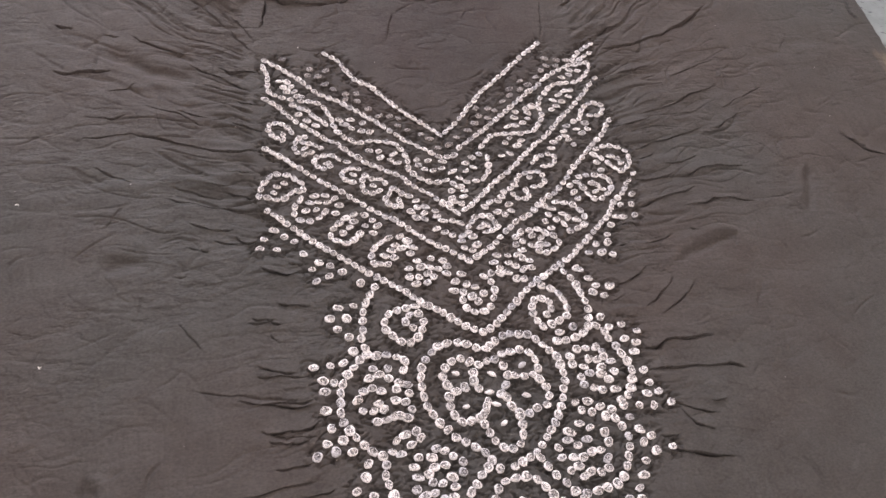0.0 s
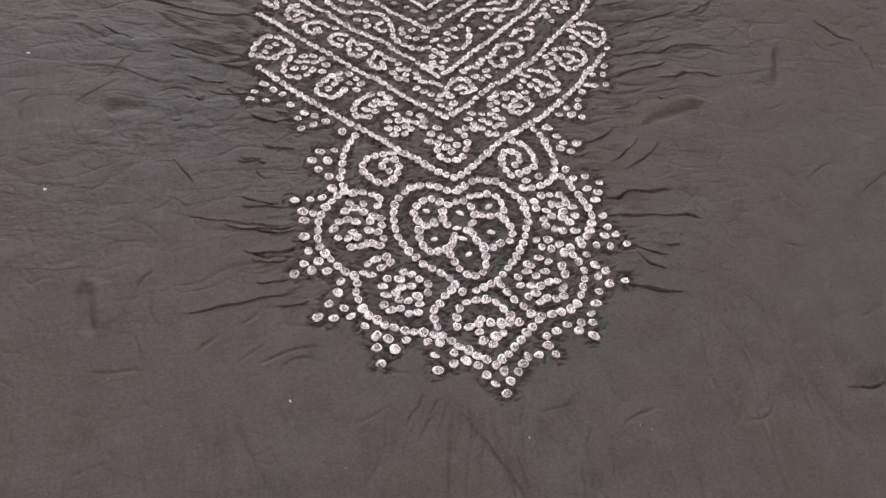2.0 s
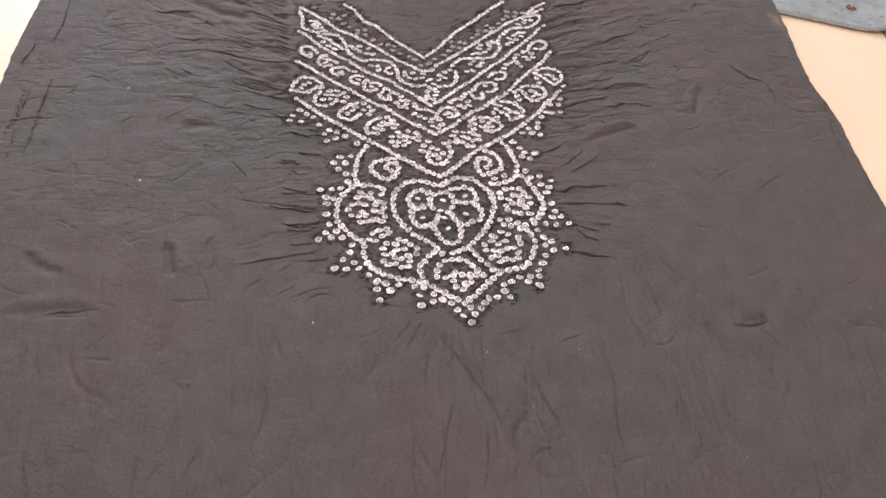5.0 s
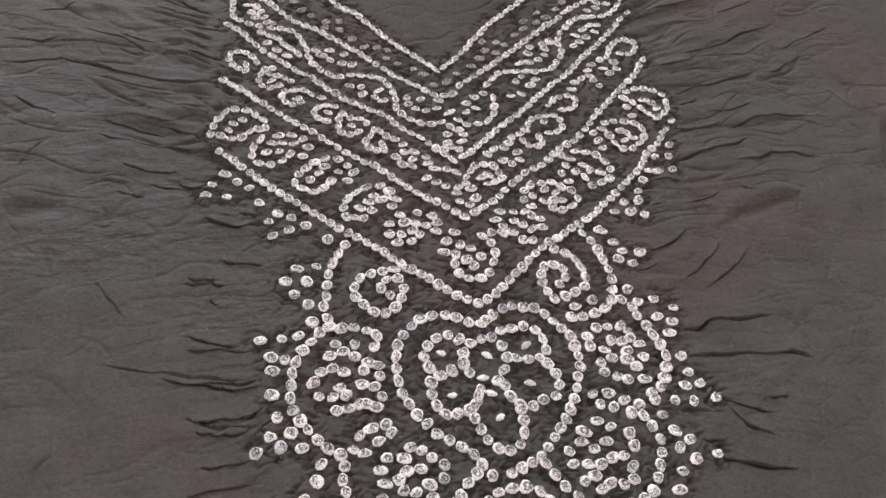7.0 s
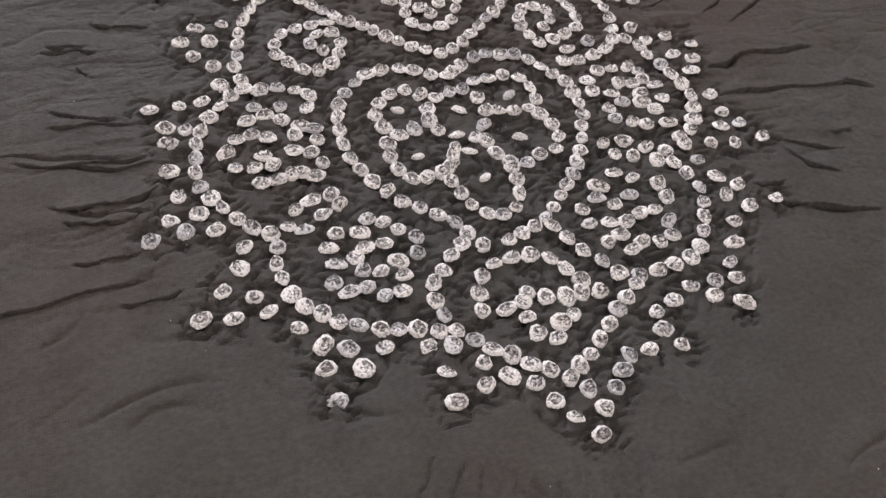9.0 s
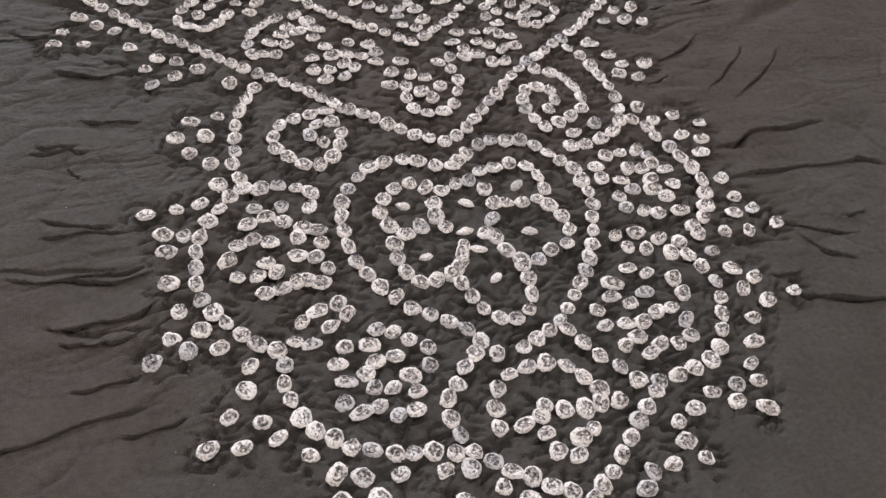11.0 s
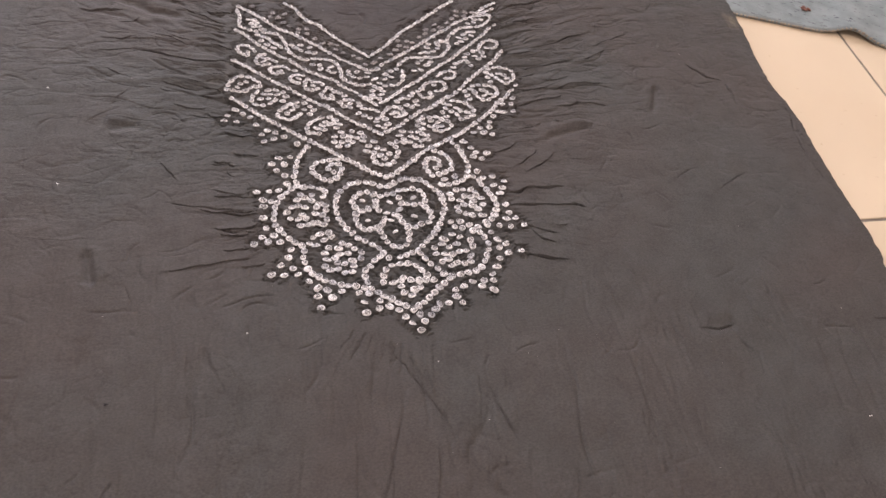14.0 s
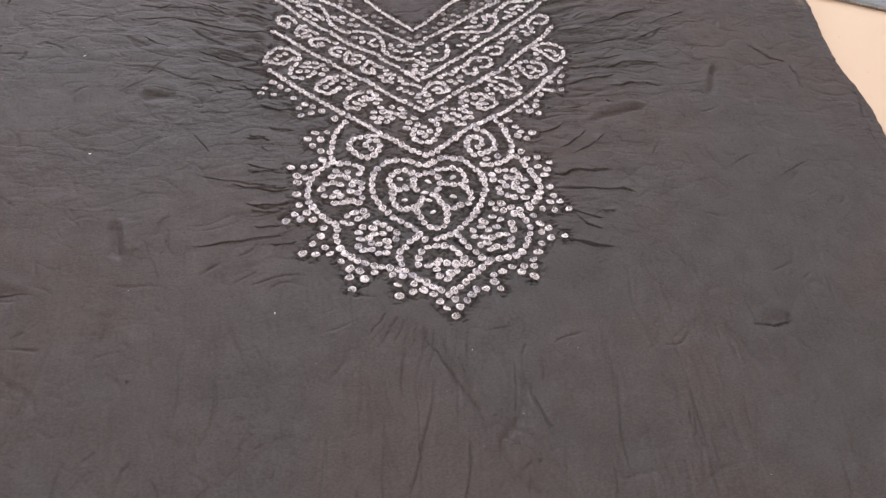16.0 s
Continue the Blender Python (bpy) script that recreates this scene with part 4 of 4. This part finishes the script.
SHAPES = [knot_shape(s, False) for s in range(26)] + [knot_shape(50 + s, True) for s in range(4)]
SHARED = [knot_mesh("tied_knot", [(shape, Matrix.Diagonal((0.0092, 0.0092, 0.0025, 1)))]) for shape in SHAPES]
placed, rest = 0, {}
pick = random.Random(3)
for motif, x, y, ang, la, wa, solid in KNOTS:
    size = 1.05 - 0.27 * min(max((y - 20) / 200, 0), 1)      # the upper rows are tied smaller
    la, wa = la * pick.uniform(0.92, 1.05), wa * size * pick.uniform(0.85, 1.01)
    kind = pick.randrange(26, 30) if solid else pick.randrange(26)
    x, y = x * 0.001, y * 0.001
    m = Matrix.Translation((x, y, height(x, y) + 0.0006)) @ Matrix.Rotation(ang, 4, "Z") @ Matrix.Rotation(pick.uniform(-0.3, 0.3), 4, "X") @ Matrix.Rotation(pick.choice((0, math.pi)), 4, "Z")
    near = y < 0.03 and abs(x + 0.01) < 0.118
    if near and placed < 300:
        ob = new("tied_knot", SHARED[kind])
        ob.matrix_world = m @ Matrix.Diagonal((la / 9.2, wa / 9.2, pick.uniform(0.8, 1.3), 1))
        ob.parent = cloth
        placed += 1
    else:
        rest.setdefault(motif, []).append((SHAPES[kind], m @ Matrix.Diagonal((la * 0.001, wa * 0.001, 0.0025 * pick.uniform(0.8, 1.3), 1))))
for motif, pieces in rest.items():
    ob = new(motif, knot_mesh(motif, pieces, FAINT if motif == "neck_dot" else WHITE))
    ob.parent = cloth
    tagged(ob, "puckered white undyed knots tied in the cloth", kind="stuff")


# ---- the grey mat beside the cloth ----
def floor_mat():
    """A thin flecked mat with a stitched edge that lifts in one ripple."""
    base = new("floor_mat")
    base.matrix_world = pose(0.60, 0.378, FLOOR_Z, 0, 0, -23.5)
    nx, ny = 110, 60
    bm = bmesh.new()

    def z_at(u, v):
        return 0.0045 + 0.010 * math.exp(-((u - 0.205) / 0.03) ** 2) * math.exp(-v / 0.10) + 0.0006 * math.sin(u * 40) * math.sin(v * 37)

    def edge(u):
        return 0.006 * math.sin(u * 9) * (u > 0) + 0.014 * math.exp(-((u - 0.20) / 0.035) ** 2)
    grid = []
    for j in range(ny + 1):
        row = []
        for i in range(nx + 1):
            u, v = -0.10 + 1.0 * i / nx, 0.7 * j / ny
            row.append(bm.verts.new((u, v + edge(u) * max(0, 1 - v / 0.1), z_at(u, v))))
        grid.append(row)
    for j in range(ny):
        for i in range(nx):
            bm.faces.new((grid[j][i], grid[j][i + 1], grid[j + 1][i + 1], grid[j + 1][i])).smooth = True
    rim = [e for e in bm.edges if e.is_boundary]
    low = bmesh.ops.extrude_edge_only(bm, edges=rim)
    bmesh.ops.translate(bm, verts=[g for g in low["geom"] if isinstance(g, bmesh.types.BMVert)], vec=(0, 0, -0.0042))
    part("mat_surface", bm, MAT, base, "blue-grey pile with dark flecks")
    bm = bmesh.new()
    rs = random.Random(5)
    for i in range(150):
        u = -0.09 + 0.98 * i / 150
        y = edge(u)
        box(bm, u, y - 0.0016, z_at(u, 0) - 0.0025, u + rs.uniform(0.003, 0.006), y + 0.0014, z_at(u, 0) + 0.0006, 0.0004)
    part("stitching", bm, HEM, base, "brown overlocked edge stitching")
    return tagged(base, "blue-grey flecked floor mat with brown stitched edge", "mat")


floor_mat()


def fluff(x, y, z, size, material, name, label, category):
    bm = bmesh.new()
    r = random.Random(int(x * 1000))
    for k in range(3):
        m = Matrix.Translation((x + r.uniform(-1, 1) * size, y + r.uniform(-0.6, 0.6) * size, z)) @ Matrix.Rotation(r.uniform(0, 3), 4, "Z")
        made = bmesh.ops.create_icosphere(bm, subdivisions=2, radius=size * r.uniform(0.4, 0.8), matrix=m @ Matrix.Diagonal((1.5, 0.7, 0.35, 1)))
        for v in made["verts"]:
            v.co += Vector((r.uniform(-1, 1), r.uniform(-1, 1), r.uniform(-0.4, 0.4))) * size * 0.15
    return tagged(part(name, bm, material), label, category)


fluff(0.745, 0.385, FLOOR_Z + 0.006, 0.006, STAIN, "fluff", "small tuft of rust-brown fluff lying on the grey mat", "fluff")
fluff(-0.311, -0.258, height(-0.311, -0.258) + 0.0006, 0.0016, BLACK_LINT, "lint_speck", "tiny dark speck of lint lying on the cloth", "lint")

for lx, ly in ((-0.417, 0.213), (-0.387, 0.041), (0.459, -0.355), (0.099, -0.517), (-0.179, -0.189)):
    fluff(lx, ly, height(lx, ly) + 0.0005, 0.0011, LINT, "lint_speck", "tiny pale speck of lint lying on the cloth", "lint")

# ---- floor tiles last ----
TILE_W, JOINT, JX, JY = 0.60, 0.005, 0.778, -0.078


def tile_mesh(w, d):
    bm = bmesh.new()
    box(bm, 0, 0, -0.006, w, d, 0, 0.0012)
    me = bpy.data.meshes.new("floor_tile")
    bm.to_mesh(me)
    bm.free()
    me.materials.append(TILE)
    return me


whole = tile_mesh(TILE_W - JOINT, TILE_W - JOINT)
for i in range(-5, 4):
    for j in range(-5, 8):
        x, y = JX + i * TILE_W + JOINT / 2, JY + j * TILE_W + JOINT / 2
        xa, ya, xb, yb = max(x, X0), max(y, Y0), min(x + TILE_W - JOINT, X1), min(y + TILE_W - JOINT, Y1)
        if xb - xa < 0.01 or yb - ya < 0.01:
            continue
        full = xb - xa > TILE_W - JOINT - 1e-6 and yb - ya > TILE_W - JOINT - 1e-6
        ob = new("floor_tile", whole if full else tile_mesh(xb - xa, yb - ya))
        ob.location = (xa, ya, FLOOR_Z)
        ob.parent = floor
